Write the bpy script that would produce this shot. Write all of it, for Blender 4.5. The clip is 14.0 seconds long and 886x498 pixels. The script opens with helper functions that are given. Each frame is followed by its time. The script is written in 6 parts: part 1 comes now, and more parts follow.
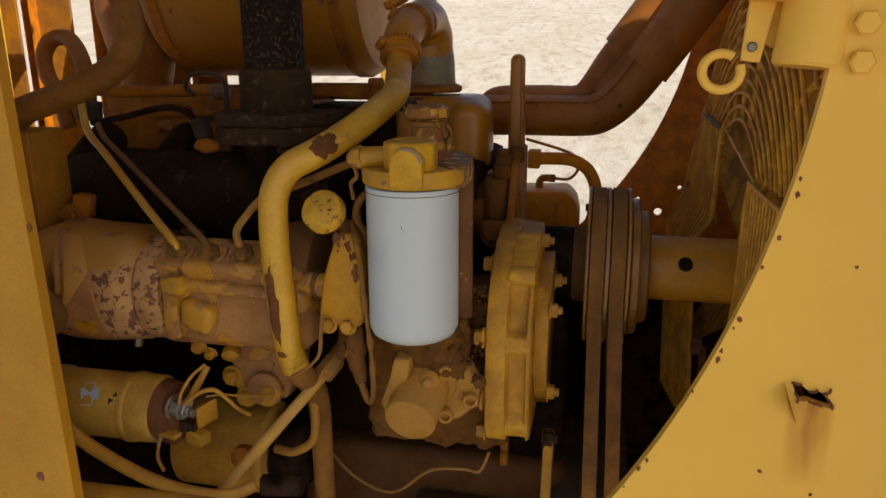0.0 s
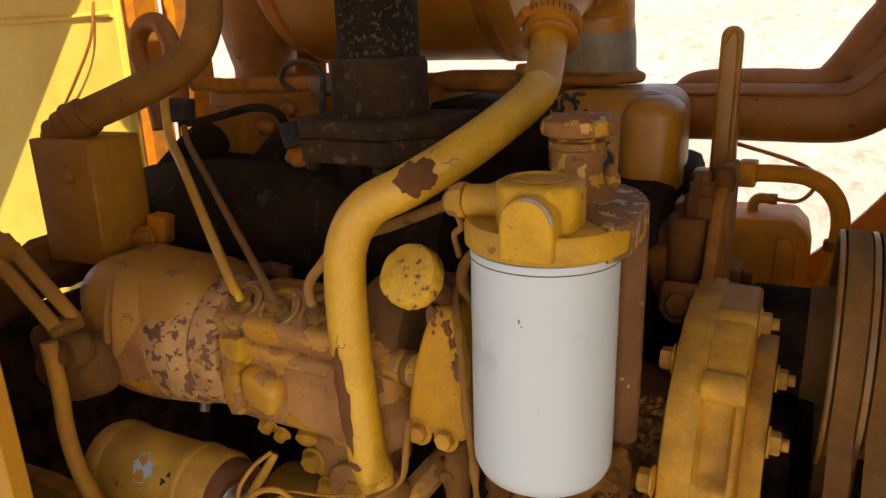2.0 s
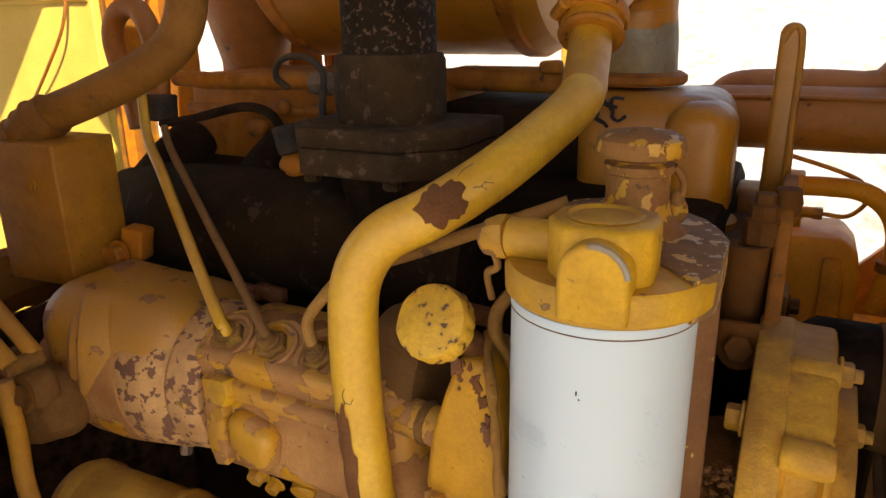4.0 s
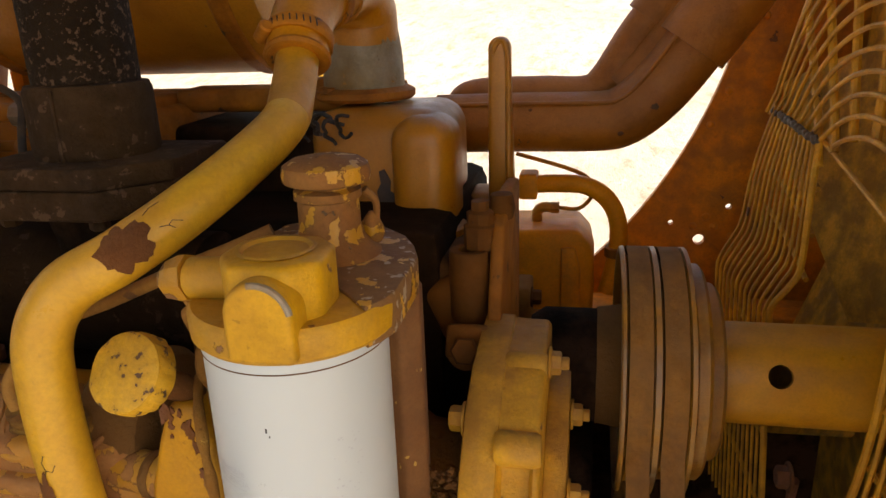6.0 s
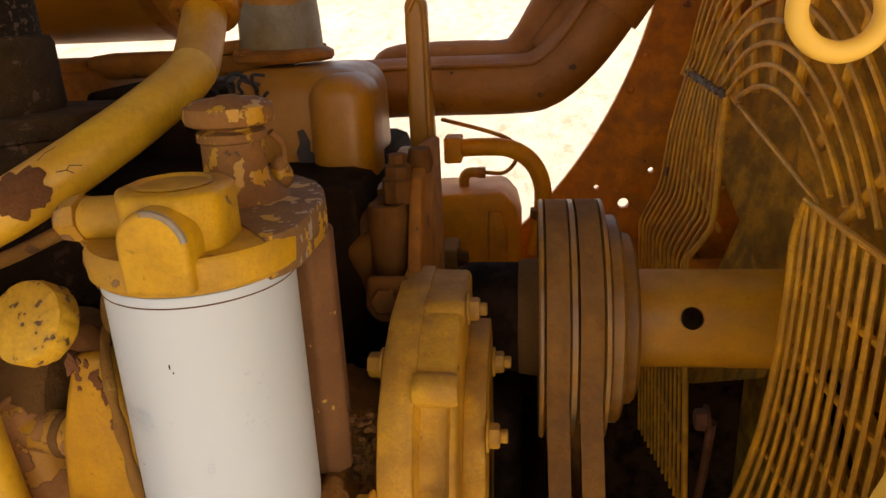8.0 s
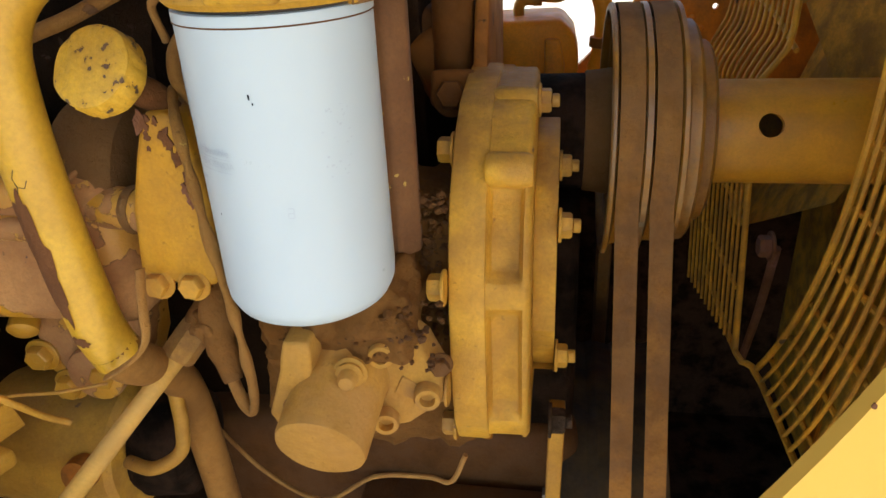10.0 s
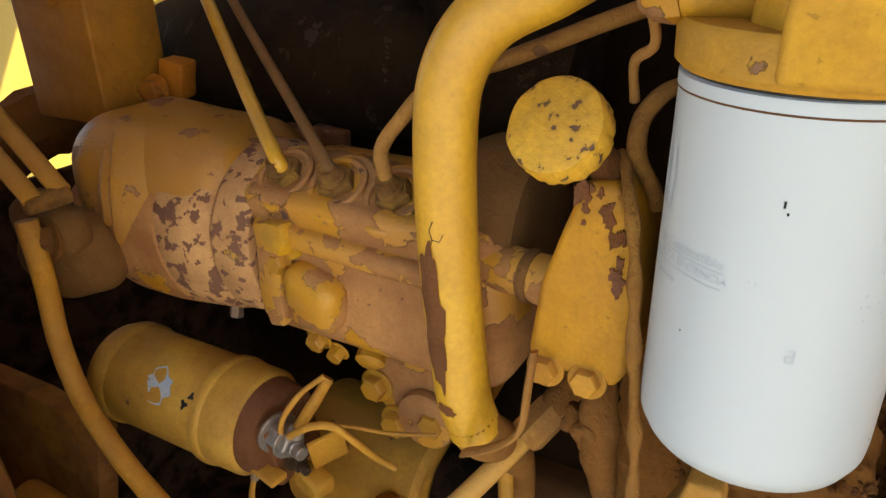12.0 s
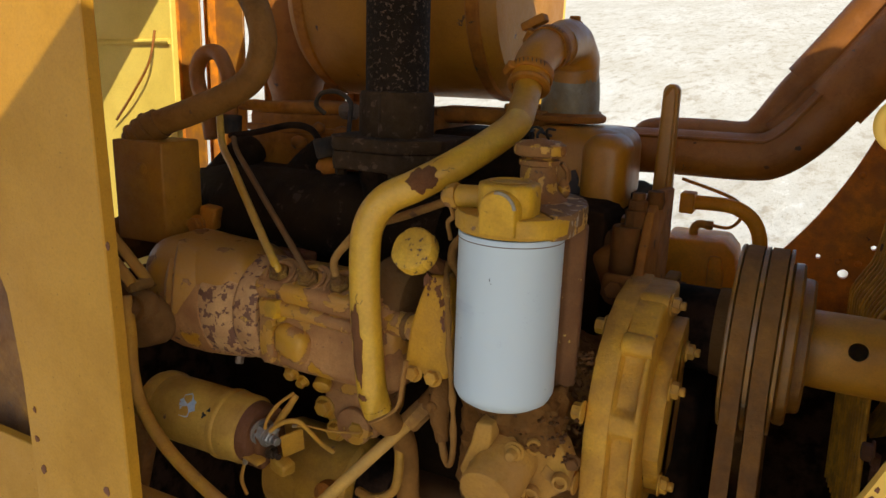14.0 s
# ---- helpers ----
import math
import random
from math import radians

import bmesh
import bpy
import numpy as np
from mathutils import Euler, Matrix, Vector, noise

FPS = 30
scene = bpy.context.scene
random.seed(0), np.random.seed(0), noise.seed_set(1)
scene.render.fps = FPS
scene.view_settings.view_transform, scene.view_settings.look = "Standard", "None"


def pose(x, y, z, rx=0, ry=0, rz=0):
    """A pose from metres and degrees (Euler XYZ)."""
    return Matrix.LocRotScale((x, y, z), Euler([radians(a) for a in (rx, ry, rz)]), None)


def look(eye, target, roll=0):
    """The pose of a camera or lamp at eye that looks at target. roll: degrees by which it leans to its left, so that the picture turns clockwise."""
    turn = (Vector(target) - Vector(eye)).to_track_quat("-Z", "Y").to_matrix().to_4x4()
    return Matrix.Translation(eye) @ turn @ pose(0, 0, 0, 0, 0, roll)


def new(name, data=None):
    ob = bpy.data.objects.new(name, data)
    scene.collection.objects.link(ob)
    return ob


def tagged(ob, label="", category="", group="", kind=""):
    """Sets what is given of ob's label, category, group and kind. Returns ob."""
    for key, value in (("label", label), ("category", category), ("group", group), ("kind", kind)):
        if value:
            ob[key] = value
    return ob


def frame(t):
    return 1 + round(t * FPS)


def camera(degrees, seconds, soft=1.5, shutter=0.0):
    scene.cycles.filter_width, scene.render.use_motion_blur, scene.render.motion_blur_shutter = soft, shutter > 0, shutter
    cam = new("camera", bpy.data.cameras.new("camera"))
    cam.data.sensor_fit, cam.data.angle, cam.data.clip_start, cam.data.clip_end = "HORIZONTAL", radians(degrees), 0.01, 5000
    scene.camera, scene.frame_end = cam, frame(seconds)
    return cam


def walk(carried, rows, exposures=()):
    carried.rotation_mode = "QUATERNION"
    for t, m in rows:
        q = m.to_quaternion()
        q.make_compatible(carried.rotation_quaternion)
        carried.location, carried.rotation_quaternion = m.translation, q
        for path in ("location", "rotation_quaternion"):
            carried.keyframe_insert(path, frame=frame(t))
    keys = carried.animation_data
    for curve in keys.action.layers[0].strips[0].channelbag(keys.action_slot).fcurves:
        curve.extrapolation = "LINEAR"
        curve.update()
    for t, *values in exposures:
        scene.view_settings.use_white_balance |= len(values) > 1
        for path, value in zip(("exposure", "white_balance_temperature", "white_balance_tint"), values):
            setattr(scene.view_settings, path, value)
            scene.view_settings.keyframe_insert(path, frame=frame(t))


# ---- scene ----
cam = camera(64.0, 14.0)
PATH = [
    (0, (0.032, 0.044, 1.585), (-0.38, 1.932, 1.067), -0.1),
    (0.5, (0.054, 0.157, 1.605), (-0.488, 2.016, 1.106), -1.1),
    (1, (0.036, 0.279, 1.601), (-0.694, 2.066, 1.076), -1.0),
    (1.5, (0.006, 0.328, 1.595), (-0.826, 2.06, 1.041), -1.7),
    (2, (-0.011, 0.352, 1.593), (-0.902, 2.046, 1.012), -1.7),
    (2.2, (-0.026, 0.362, 1.591), (-0.951, 2.033, 1.001), -1.5),
    (4.3, (-0.081, 0.431, 1.601), (-0.899, 2.146, 0.976), -0.5),
    (4.5, (-0.074, 0.427, 1.602), (-0.775, 2.194, 0.98), -0.2),
    (5, (-0.063, 0.423, 1.6), (-0.586, 2.252, 0.984), -0.5),
    (5.5, (-0.026, 0.442, 1.608), (-0.462, 2.294, 0.992), -1.2),
    (6, (-0.009, 0.46, 1.612), (-0.4, 2.321, 0.992), -2.1),
    (6.5, (-0.006, 0.47, 1.615), (-0.359, 2.34, 1.0), -2.5),
    (7, (-0.002, 0.466, 1.613), (-0.328, 2.345, 1.011), -2.7),
    (7.5, (0.009, 0.463, 1.604), (-0.282, 2.347, 0.998), -2.5),
    (8, (0.016, 0.449, 1.581), (-0.228, 2.325, 0.933), -2.5),
    (8.2, (0.015, 0.439, 1.571), (-0.217, 2.304, 0.885), -2.4),
    (10.3, (-0.035, 0.432, 1.494), (-0.393, 2.177, 0.585), -3.0),
    (10.5, (-0.049, 0.437, 1.494), (-0.48, 2.166, 0.585), -2.9),
    (11, (-0.095, 0.466, 1.49), (-0.727, 2.121, 0.562), -3.1),
    (11.5, (-0.136, 0.493, 1.488), (-0.942, 2.08, 0.576), -2.7),
    (12, (-0.153, 0.487, 1.507), (-1.084, 2.042, 0.661), -1.0),
    (12.5, (-0.105, 0.433, 1.548), (-1.036, 2.04, 0.806), 1.2),
    (13, (-0.034, 0.331, 1.582), (-0.954, 1.988, 0.944), 2.0),
    (13.5, (0.033, 0.235, 1.598), (-0.866, 1.94, 1.065), 2.1),
    (14, (0.083, 0.166, 1.6), (-0.801, 1.893, 1.113), 1.8),
]
EXPOSURES = [(0, 0.46, 6850, 9.5), (0.5, 0.72, 6750, 10), (1, 1.04, 7000, 12.5), (2.2, 1.12, 7400, 13.5), (4.3, 1.45, 6950, 10), (5, 1.25, 7050, 10.5), (5.5, 1.24, 7500, 12.5), (6.5, 1.26, 7900, 14.5),
             (7.5, 1.18, 8250, 17.3), (8.2, 1.24, 8250, 17.3), (10.3, 1.62, 5900, 3), (11.5, 1.56, 6150, 4), (12, 1.52, 6450, 6), (12.5, 1.55, 6100, 5), (13, 1.56, 5700, 2.5), (13.5, 1.06, 5850, 3.5), (14, 0.70, 6100, 5)]
walk(cam, [(t, look(eye, target, roll)) for t, eye, target, roll in PATH], EXPOSURES)

from mathutils.geometry import tessellate_polygon

# ---- world, sun, exposure ----
SUN = Vector((0.60, -0.45, 0.66)).normalized()
world = bpy.data.worlds.new("world")
scene.world = world
world.use_nodes = True
wn, wl = world.node_tree.nodes, world.node_tree.links
sky = wn.new("ShaderNodeTexSky")
sky.sky_type, sky.sun_disc = "NISHITA", False
sky.sun_elevation = math.asin(SUN.z)
sky.sun_rotation = math.atan2(SUN.x, SUN.y)
wn["Background"].inputs["Strength"].default_value = 0.12
wl.new(sky.outputs[0], wn["Background"].inputs["Color"])
sun = new("sun", bpy.data.lights.new("sun", "SUN"))
sun.data.energy, sun.data.angle, sun.data.color = 4.0, radians(0.55), (1.0, 0.93, 0.82)
sun.matrix_world = look(SUN * 30, (0, 0, 0))


# ---- materials ----
def graph(name):
    m = bpy.data.materials.new(name)
    m.use_nodes = True
    t = m.node_tree
    return m, t.nodes, t.links, t.nodes["Principled BSDF"]


def noise_tex(n, l, co, scale, detail=6.0, rough=0.6):
    x = n.new("ShaderNodeTexNoise")
    x.inputs["Scale"].default_value, x.inputs["Detail"].default_value, x.inputs["Roughness"].default_value = scale, detail, rough
    l.new(co, x.inputs["Vector"])
    return x.outputs["Fac"]


def ramp(n, l, fac, lo, hi, a=0.0, b=1.0):
    r = n.new("ShaderNodeMapRange")
    for k, v in zip(("From Min", "From Max", "To Min", "To Max"), (lo, hi, a, b)):
        r.inputs[k].default_value = v
    l.new(fac, r.inputs["Value"])
    return r.outputs["Result"]


def mix(n, l, fac, a, b):
    x = n.new("ShaderNodeMix")
    x.data_type = "RGBA"
    if isinstance(fac, float):
        x.inputs["Factor"].default_value = fac
    else:
        l.new(fac, x.inputs["Factor"])
    for i, c in ((6, a), (7, b)):
        if isinstance(c, tuple):
            x.inputs[i].default_value = (*c, 1)
        else:
            l.new(c, x.inputs[i])
    return x.outputs[2]


def times(n, l, a, b):
    x = n.new("ShaderNodeMath")
    x.operation = "MULTIPLY"
    for i, v in enumerate((a, b)):
        if isinstance(v, float):
            x.inputs[i].default_value = v
        else:
            l.new(v, x.inputs[i])
    return x.outputs[0]


def warm(c):
    """Ochre machine paint and its dust hold little blue."""
    return (c[0] * 1.03, c[1] * 0.905, c[2] * 0.46) if c[0] > 1.7 * c[2] else c


def surface(name, col, col2, chip=(0.1, 0.05, 0.03), chips=0.0, dust=(0.33, 0.165, 0.07), dusty=0.5, rough=0.55,
            grain=60.0, bump=0.25, metal=0.0, blotch=7.0, chip_size=28.0, spec=0.3, pits=0.35, grime=0.35, wear=0.5):
    """Old paint or metal: slow blotches, grime, crisp chips, dark pits, worn edges, dust on what faces up and in corners."""
    col, col2, dust = warm(col), warm(col2), warm(dust)
    m, n, l, p = graph(name)
    co = n.new("ShaderNodeTexCoord").outputs["Object"]
    big = noise_tex(n, l, co, blotch, 6, 0.62)
    mid = noise_tex(n, l, co, chip_size, 8, 0.6)
    fine = noise_tex(n, l, co, grain * 6, 4, 0.7)
    patch = noise_tex(n, l, co, blotch * 3.3, 9, 0.7)
    c = mix(n, l, ramp(n, l, big, 0.38, 0.62), col, col2)
    c = mix(n, l, times(n, l, ramp(n, l, fine, 0.42, 0.66), 0.3 if pits > 0 else 0.0), c, tuple(x * 0.5 for x in col))
    if grime > 0:
        c = mix(n, l, times(n, l, ramp(n, l, patch, 0.47, 0.66), float(grime)), c, tuple(x * k for x, k in zip(col2, (0.34, 0.28, 0.3))))
    g = n.new("ShaderNodeNewGeometry")
    edge = None
    if chips > 0:
        edge = ramp(n, l, mid, 0.70 - 0.22 * chips, 0.712 - 0.22 * chips)
        c = mix(n, l, edge, c, chip)
    if wear > 0:
        w = times(n, l, ramp(n, l, g.outputs["Pointiness"], 0.525, 0.60), ramp(n, l, mid, 0.40, 0.58))
        c = mix(n, l, times(n, l, w, float(wear)), c, chip)
    if pits > 0:
        v = noise_tex(n, l, co, 210.0, 2, 0.5)
        c = mix(n, l, times(n, l, ramp(n, l, v, 0.70, 0.745), float(pits)), c, tuple(x * 0.16 for x in col2))
    if dusty > 0:
        s = n.new("ShaderNodeSeparateXYZ")
        l.new(g.outputs["Normal"], s.inputs[0])
        up = ramp(n, l, s.outputs["Z"], -0.5, 0.8, 0.3, 1.0)
        d = noise_tex(n, l, co, 14, 9, 0.66)
        f = times(n, l, times(n, l, up, ramp(n, l, d, 0.38, 0.60)), float(dusty))
        c = mix(n, l, f, c, dust)
        c = mix(n, l, times(n, l, ramp(n, l, g.outputs["Pointiness"], 0.485, 0.42), dusty * 0.35), c, tuple(x * 0.7 for x in dust))
    l.new(c, p.inputs["Base Color"])
    l.new(ramp(n, l, patch, 0.3, 0.7, max(0.05, rough - 0.1), min(1.0, rough + 0.22)), p.inputs["Roughness"])
    p.inputs["Metallic"].default_value = metal
    p.inputs["Specular IOR Level"].default_value = spec
    b = n.new("ShaderNodeBump")
    b.inputs["Strength"].default_value, b.inputs["Distance"].default_value = bump, 0.002
    l.new(fine, b.inputs["Height"])
    b3_ = n.new("ShaderNodeBump")
    b3_.inputs["Strength"].default_value, b3_.inputs["Distance"].default_value = min(1.0, bump * 1.6), 0.006
    l.new(patch, b3_.inputs["Height"])
    l.new(b.outputs["Normal"], b3_.inputs["Normal"])
    top = b3_
    if edge is not None:
        b2 = n.new("ShaderNodeBump")
        b2.inputs["Strength"].default_value, b2.inputs["Distance"].default_value, b2.invert = 0.8, 0.001, True
        l.new(edge, b2.inputs["Height"])
        l.new(top.outputs["Normal"], b2.inputs["Normal"])
        top = b2
    l.new(top.outputs["Normal"], p.inputs["Normal"])
    return m


def peeling(name, paint, under, flecks, paint_at=0.5, fleck_at=0.6, size=16.0, fleck_size=60.0, film=0.3):
    """Old paint in crisp curling islands over a dusty undercoat with dark flecks."""
    paint, under = warm(paint), (under[0] * 1.02, under[1] * 0.95, under[2] * 0.70)
    m, n, l, p = graph(name)
    co = n.new("ShaderNodeTexCoord").outputs["Object"]
    isl = noise_tex(n, l, co, size, 7, 0.55)
    fl = noise_tex(n, l, co, fleck_size, 4, 0.55)
    fine = noise_tex(n, l, co, 330.0, 4, 0.7)
    big = noise_tex(n, l, co, 19.0, 7, 0.65)
    c = mix(n, l, ramp(n, l, big, 0.36, 0.62), under, tuple(x * k for x, k in zip(under, (0.66, 0.58, 0.55))))
    c = mix(n, l, times(n, l, ramp(n, l, fine, 0.42, 0.66), 0.38), c, tuple(x * 0.5 for x in under))
    spots = ramp(n, l, fl, fleck_at, fleck_at + 0.015)
    c = mix(n, l, spots, c, flecks)
    # dark line outside each paint island: an edge shadow put into the colour
    rim = ramp(n, l, isl, paint_at - 0.012, paint_at - 0.004)
    c = mix(n, l, times(n, l, rim, 0.65), c, tuple(x * 0.25 for x in under))
    mask = ramp(n, l, isl, paint_at, paint_at + 0.003)
    film_ = times(n, l, ramp(n, l, big, 0.42, 0.62), float(film))
    pc = mix(n, l, film_, paint, under)
    pc = mix(n, l, times(n, l, ramp(n, l, fine, 0.5, 0.8), 0.25), pc, tuple(x * 0.5 for x in paint))
    pc = mix(n, l, ramp(n, l, fl, fleck_at + 0.085, fleck_at + 0.095), pc, flecks)
    c = mix(n, l, mask, c, pc)
    l.new(c, p.inputs["Base Color"])
    l.new(ramp(n, l, mask, 0.0, 1.0, 0.82, 0.42), p.inputs["Roughness"])
    p.inputs["Specular IOR Level"].default_value = 0.45
    last = None
    for h, dist, st in ((fine, 0.002, 0.3), (big, 0.006, 0.5), (mask, 0.0009, 0.9), (spots, -0.0006, 0.8)):
        b = n.new("ShaderNodeBump")
        b.inputs["Strength"].default_value, b.inputs["Distance"].default_value, b.invert = st, abs(dist), dist < 0
        l.new(h, b.inputs["Height"])
        if last:
            l.new(last.outputs["Normal"], b.inputs["Normal"])
        last = b
    l.new(last.outputs["Normal"], p.inputs["Normal"])
    return m


YEL, YEL2, OCH = (0.62, 0.34, 0.03), (0.52, 0.26, 0.02), (0.42, 0.18, 0.02)
M_pipe = surface("yellow_pipe_paint", (0.62, 0.39, 0.045), (0.55, 0.325, 0.038), chips=0.0, dust=(0.38, 0.19, 0.06), dusty=0.42, rough=0.36, grain=40, bump=0.09, spec=0.5, pits=0.15, grime=0.22, wear=0.0, blotch=11)
M_head = surface("bright_yellow_paint", (0.59, 0.355, 0.025), (0.52, 0.30, 0.025), chip=(0.20, 0.10, 0.045), chips=0.20, dusty=0.34, rough=0.45, chip_size=30, bump=0.2)
M_panel = surface("panel_paint", (0.78, 0.52, 0.17), (0.74, 0.48, 0.14), chip=(0.22, 0.08, 0.03), chips=0.0, dusty=0.0, rough=0.5, chip_size=14, blotch=1.6, bump=0.04, pits=0.0, grime=0.05, wear=0.0)
M_paint = peeling("engine_paint", (0.42, 0.225, 0.024), (0.28, 0.14, 0.060), (0.11, 0.055, 0.03), 0.42, 0.66, 24, 70, 0.35)
M_cover = surface("cover_paint", (0.56, 0.305, 0.042), (0.47, 0.245, 0.036), chips=0.12, chip=(0.20, 0.10, 0.05), dust=(0.36, 0.195, 0.095), dusty=0.65, rough=0.6, chip_size=24, bump=0.3)
M_frontcover = surface("front_cover_paint", (0.69, 0.395, 0.055), (0.60, 0.33, 0.05), chips=0.14, chip=(0.20, 0.10, 0.05), dust=(0.21, 0.10, 0.05), dusty=0.7, rough=0.5, chip_size=24, bump=0.35)
M_brown = surface("brown_dusty_paint", (0.48, 0.185, 0.012), (0.30, 0.10, 0.009), chips=0.26, chip=(0.075, 0.032, 0.010), dust=(0.26, 0.115, 0.030), dusty=0.36, chip_size=42, grime=0.5, rough=0.65)
M_orange = surface("orange_paint", (0.90, 0.37, 0.010), (0.80, 0.31, 0.010), chips=0.06, dusty=0.08, rough=0.45, grime=0.12, pits=0.2)
M_pump = peeling("dusty_pump_casting", (0.48, 0.25, 0.030), (0.45, 0.225, 0.090), (0.11, 0.05, 0.032), 0.55, 0.66, 17, 70, 0.5)
M_peel = peeling("peeling_label_paint", (0.48, 0.28, 0.035), (0.62, 0.37, 0.19), (0.17, 0.075, 0.040), 0.60, 0.545, 17, 95, 0.4)
M_hump = peeling("hump_paint", (0.50, 0.275, 0.030), (0.46, 0.235, 0.095), (0.11, 0.055, 0.034), 0.47, 0.68, 44, 80, 0.6)
M_gend = surface("purple_brown_dust", (0.21, 0.115, 0.066), (0.13, 0.066, 0.038), chips=0.15, chip=(0.06, 0.03, 0.02), dust=(0.27, 0.15, 0.085), dusty=0.6, rough=0.9, bump=0.6, spec=0.15)
M_primer = peeling("primer_paint", (0.50, 0.27, 0.03), (0.30, 0.135, 0.036), (0.12, 0.06, 0.025), 0.565, 0.68, 72, 90, 0.3)
M_radpipe = surface("rusted_brown_pipe", (0.40, 0.145, 0.014), (0.25, 0.086, 0.011), chip=(0.07, 0.03, 0.012), chips=0.16, dust=(0.32, 0.14, 0.04), dusty=0.3, rough=0.5, chip_size=22, blotch=6, grime=0.4, bump=0.3, spec=0.45)
M_therm = surface("glossy_brown_paint", (0.46, 0.20, 0.014), (0.38, 0.155, 0.012), chips=0.02, chip=(0.05, 0.02, 0.01), dust=(0.30, 0.14, 0.04), dusty=0.22, rough=0.36, spec=0.55, grime=0.2, pits=0.12, bump=0.12)
M_fitrust = surface("dark_rusty_fitting", (0.13, 0.048, 0.012), (0.07, 0.028, 0.009), dusty=0.3, rough=0.75, bump=0.5)
M_ochre = surface("worn_ochre_pipe_paint", (0.50, 0.265, 0.028), (0.42, 0.205, 0.022), chips=0.03, dusty=0.3, rough=0.4, spec=0.5, grime=0.25, bump=0.1, wear=0.0)
M_weld = surface("dull_weld_steel", (0.17, 0.15, 0.125), (0.10, 0.08, 0.06), dusty=0.3, rough=0.55, metal=0.4)
M_gov = peeling("governor_paint", (0.39, 0.20, 0.024), (0.36, 0.19, 0.10), (0.10, 0.05, 0.034), 0.40, 0.69, 30, 80, 0.5)
M_manifold = surface("scaled_manifold_iron", (0.018, 0.010, 0.007), (0.012, 0.007, 0.005), chip=(0.05, 0.03, 0.02), chips=0.4, dust=(0.05, 0.028, 0.017), dusty=0.4, rough=0.9, bump=0.8, spec=0.12, chip_size=50)
M_drum = surface("brown_drum_paint", (0.44, 0.20, 0.022), (0.36, 0.155, 0.018), chips=0.06, dusty=0.25, rough=0.45, blotch=4, grime=0.2)
M_box = surface("brown_box_paint", (0.40, 0.19, 0.022), (0.33, 0.15, 0.018), chips=0.06, dusty=0.3, rough=0.5, blotch=9, grime=0.25)
M_bighose = surface("brown_rubber_hose", (0.26, 0.122, 0.030), (0.20, 0.09, 0.024), chips=0.05, dusty=0.3, rough=0.65, blotch=12)
M_nut = surface("dirty_union_nut", (0.13, 0.066, 0.034), (0.07, 0.036, 0.02), chip=(0.40, 0.22, 0.03), chips=0.3, dusty=0.6, rough=0.85, chip_size=80, bump=0.7)
# two near-black bases: the deep shade of the gaps is put into their colour
M_dark = surface("shade_black_iron", (0.007, 0.0045, 0.0035), (0.011, 0.0065, 0.0045), dust=(0.020, 0.010, 0.006), dusty=0.3, rough=0.9, bump=0.6, spec=0.08)
M_block = surface("shade_black_block", (0.010, 0.0055, 0.0035), (0.018, 0.009, 0.005), dust=(0.035, 0.017, 0.008), dusty=0.3, rough=0.85, bump=0.5, spec=0.08)
M_stack = surface("heat_scaled_iron", (0.016, 0.009, 0.006), (0.011, 0.006, 0.004), chip=(0.11, 0.066, 0.040), chips=0.56, dust=(0.06, 0.032, 0.017), dusty=0.2, rough=0.85, chip_size=190, bump=0.9, spec=0.2)
M_flange = surface("grey_brown_iron", (0.034, 0.019, 0.012), (0.022, 0.012, 0.008), chip=(0.10, 0.058, 0.034), chips=0.46, dust=(0.11, 0.06, 0.03), dusty=0.42, rough=0.85, chip_size=70, bump=0.7, spec=0.2)
M_grey = surface("bare_aluminium", (0.30, 0.27, 0.22), (0.20, 0.15, 0.10), chip=(0.36, 0.17, 0.03), chips=0.42, dusty=0.35, rough=0.5, metal=0.3)
M_mud = surface("caked_mud", (0.19, 0.090, 0.038), (0.10, 0.046, 0.019), dust=(0.26, 0.13, 0.060), dusty=0.45, spec=0.12, rough=0.95, bump=0.9, grain=30)
M_muddy = surface("muddy_line", (0.43, 0.24, 0.10), (0.30, 0.155, 0.062), chips=0.2, dusty=0.7, rough=0.8, bump=0.5)
M_rust = surface("rust", (0.17, 0.070, 0.036), (0.12, 0.050, 0.028), chip=(0.24, 0.10, 0.06), chips=0.3, dusty=0.0, rough=0.85, bump=0.5)
M_rubber = surface("black_rubber", (0.02, 0.017, 0.015), (0.035, 0.025, 0.02), dust=(0.13, 0.08, 0.05), dusty=0.45, rough=0.7)
M_belt = surface("dusty_belt", (0.34, 0.165, 0.058), (0.23, 0.11, 0.045), dust=(0.38, 0.20, 0.08), dusty=0.3, rough=0.8, blotch=16)
M_steel = surface("dull_steel", (0.36, 0.33, 0.29), (0.25, 0.2, 0.15), dusty=0.35, rough=0.4, metal=0.7)
M_hose = surface("painted_hose", (0.52, 0.30, 0.055), (0.42, 0.23, 0.045), chips=0.1, dusty=0.35, rough=0.6)
M_brass = surface("yellow_brass", (0.62, 0.33, 0.05), (0.5, 0.25, 0.05), dusty=0.2, rough=0.4, metal=0.3)
M_post = surface("ochre_post_paint", (0.47, 0.255, 0.026), (0.39, 0.20, 0.020), chip=(0.2, 0.08, 0.03), chips=0.03, dusty=0.12, rough=0.5, chip_size=12, blotch=2.2, bump=0.06, pits=0.4, grime=0.2, wear=0.0)
M_cab = surface("lemon_cab_paint", (0.80, 0.64, 0.20), (0.76, 0.60, 0.17), chip=(0.2, 0.08, 0.03), chips=0.03, dusty=0.15, rough=0.5, chip_size=12, blotch=3, bump=0.06, grime=0.15, wear=0.0)
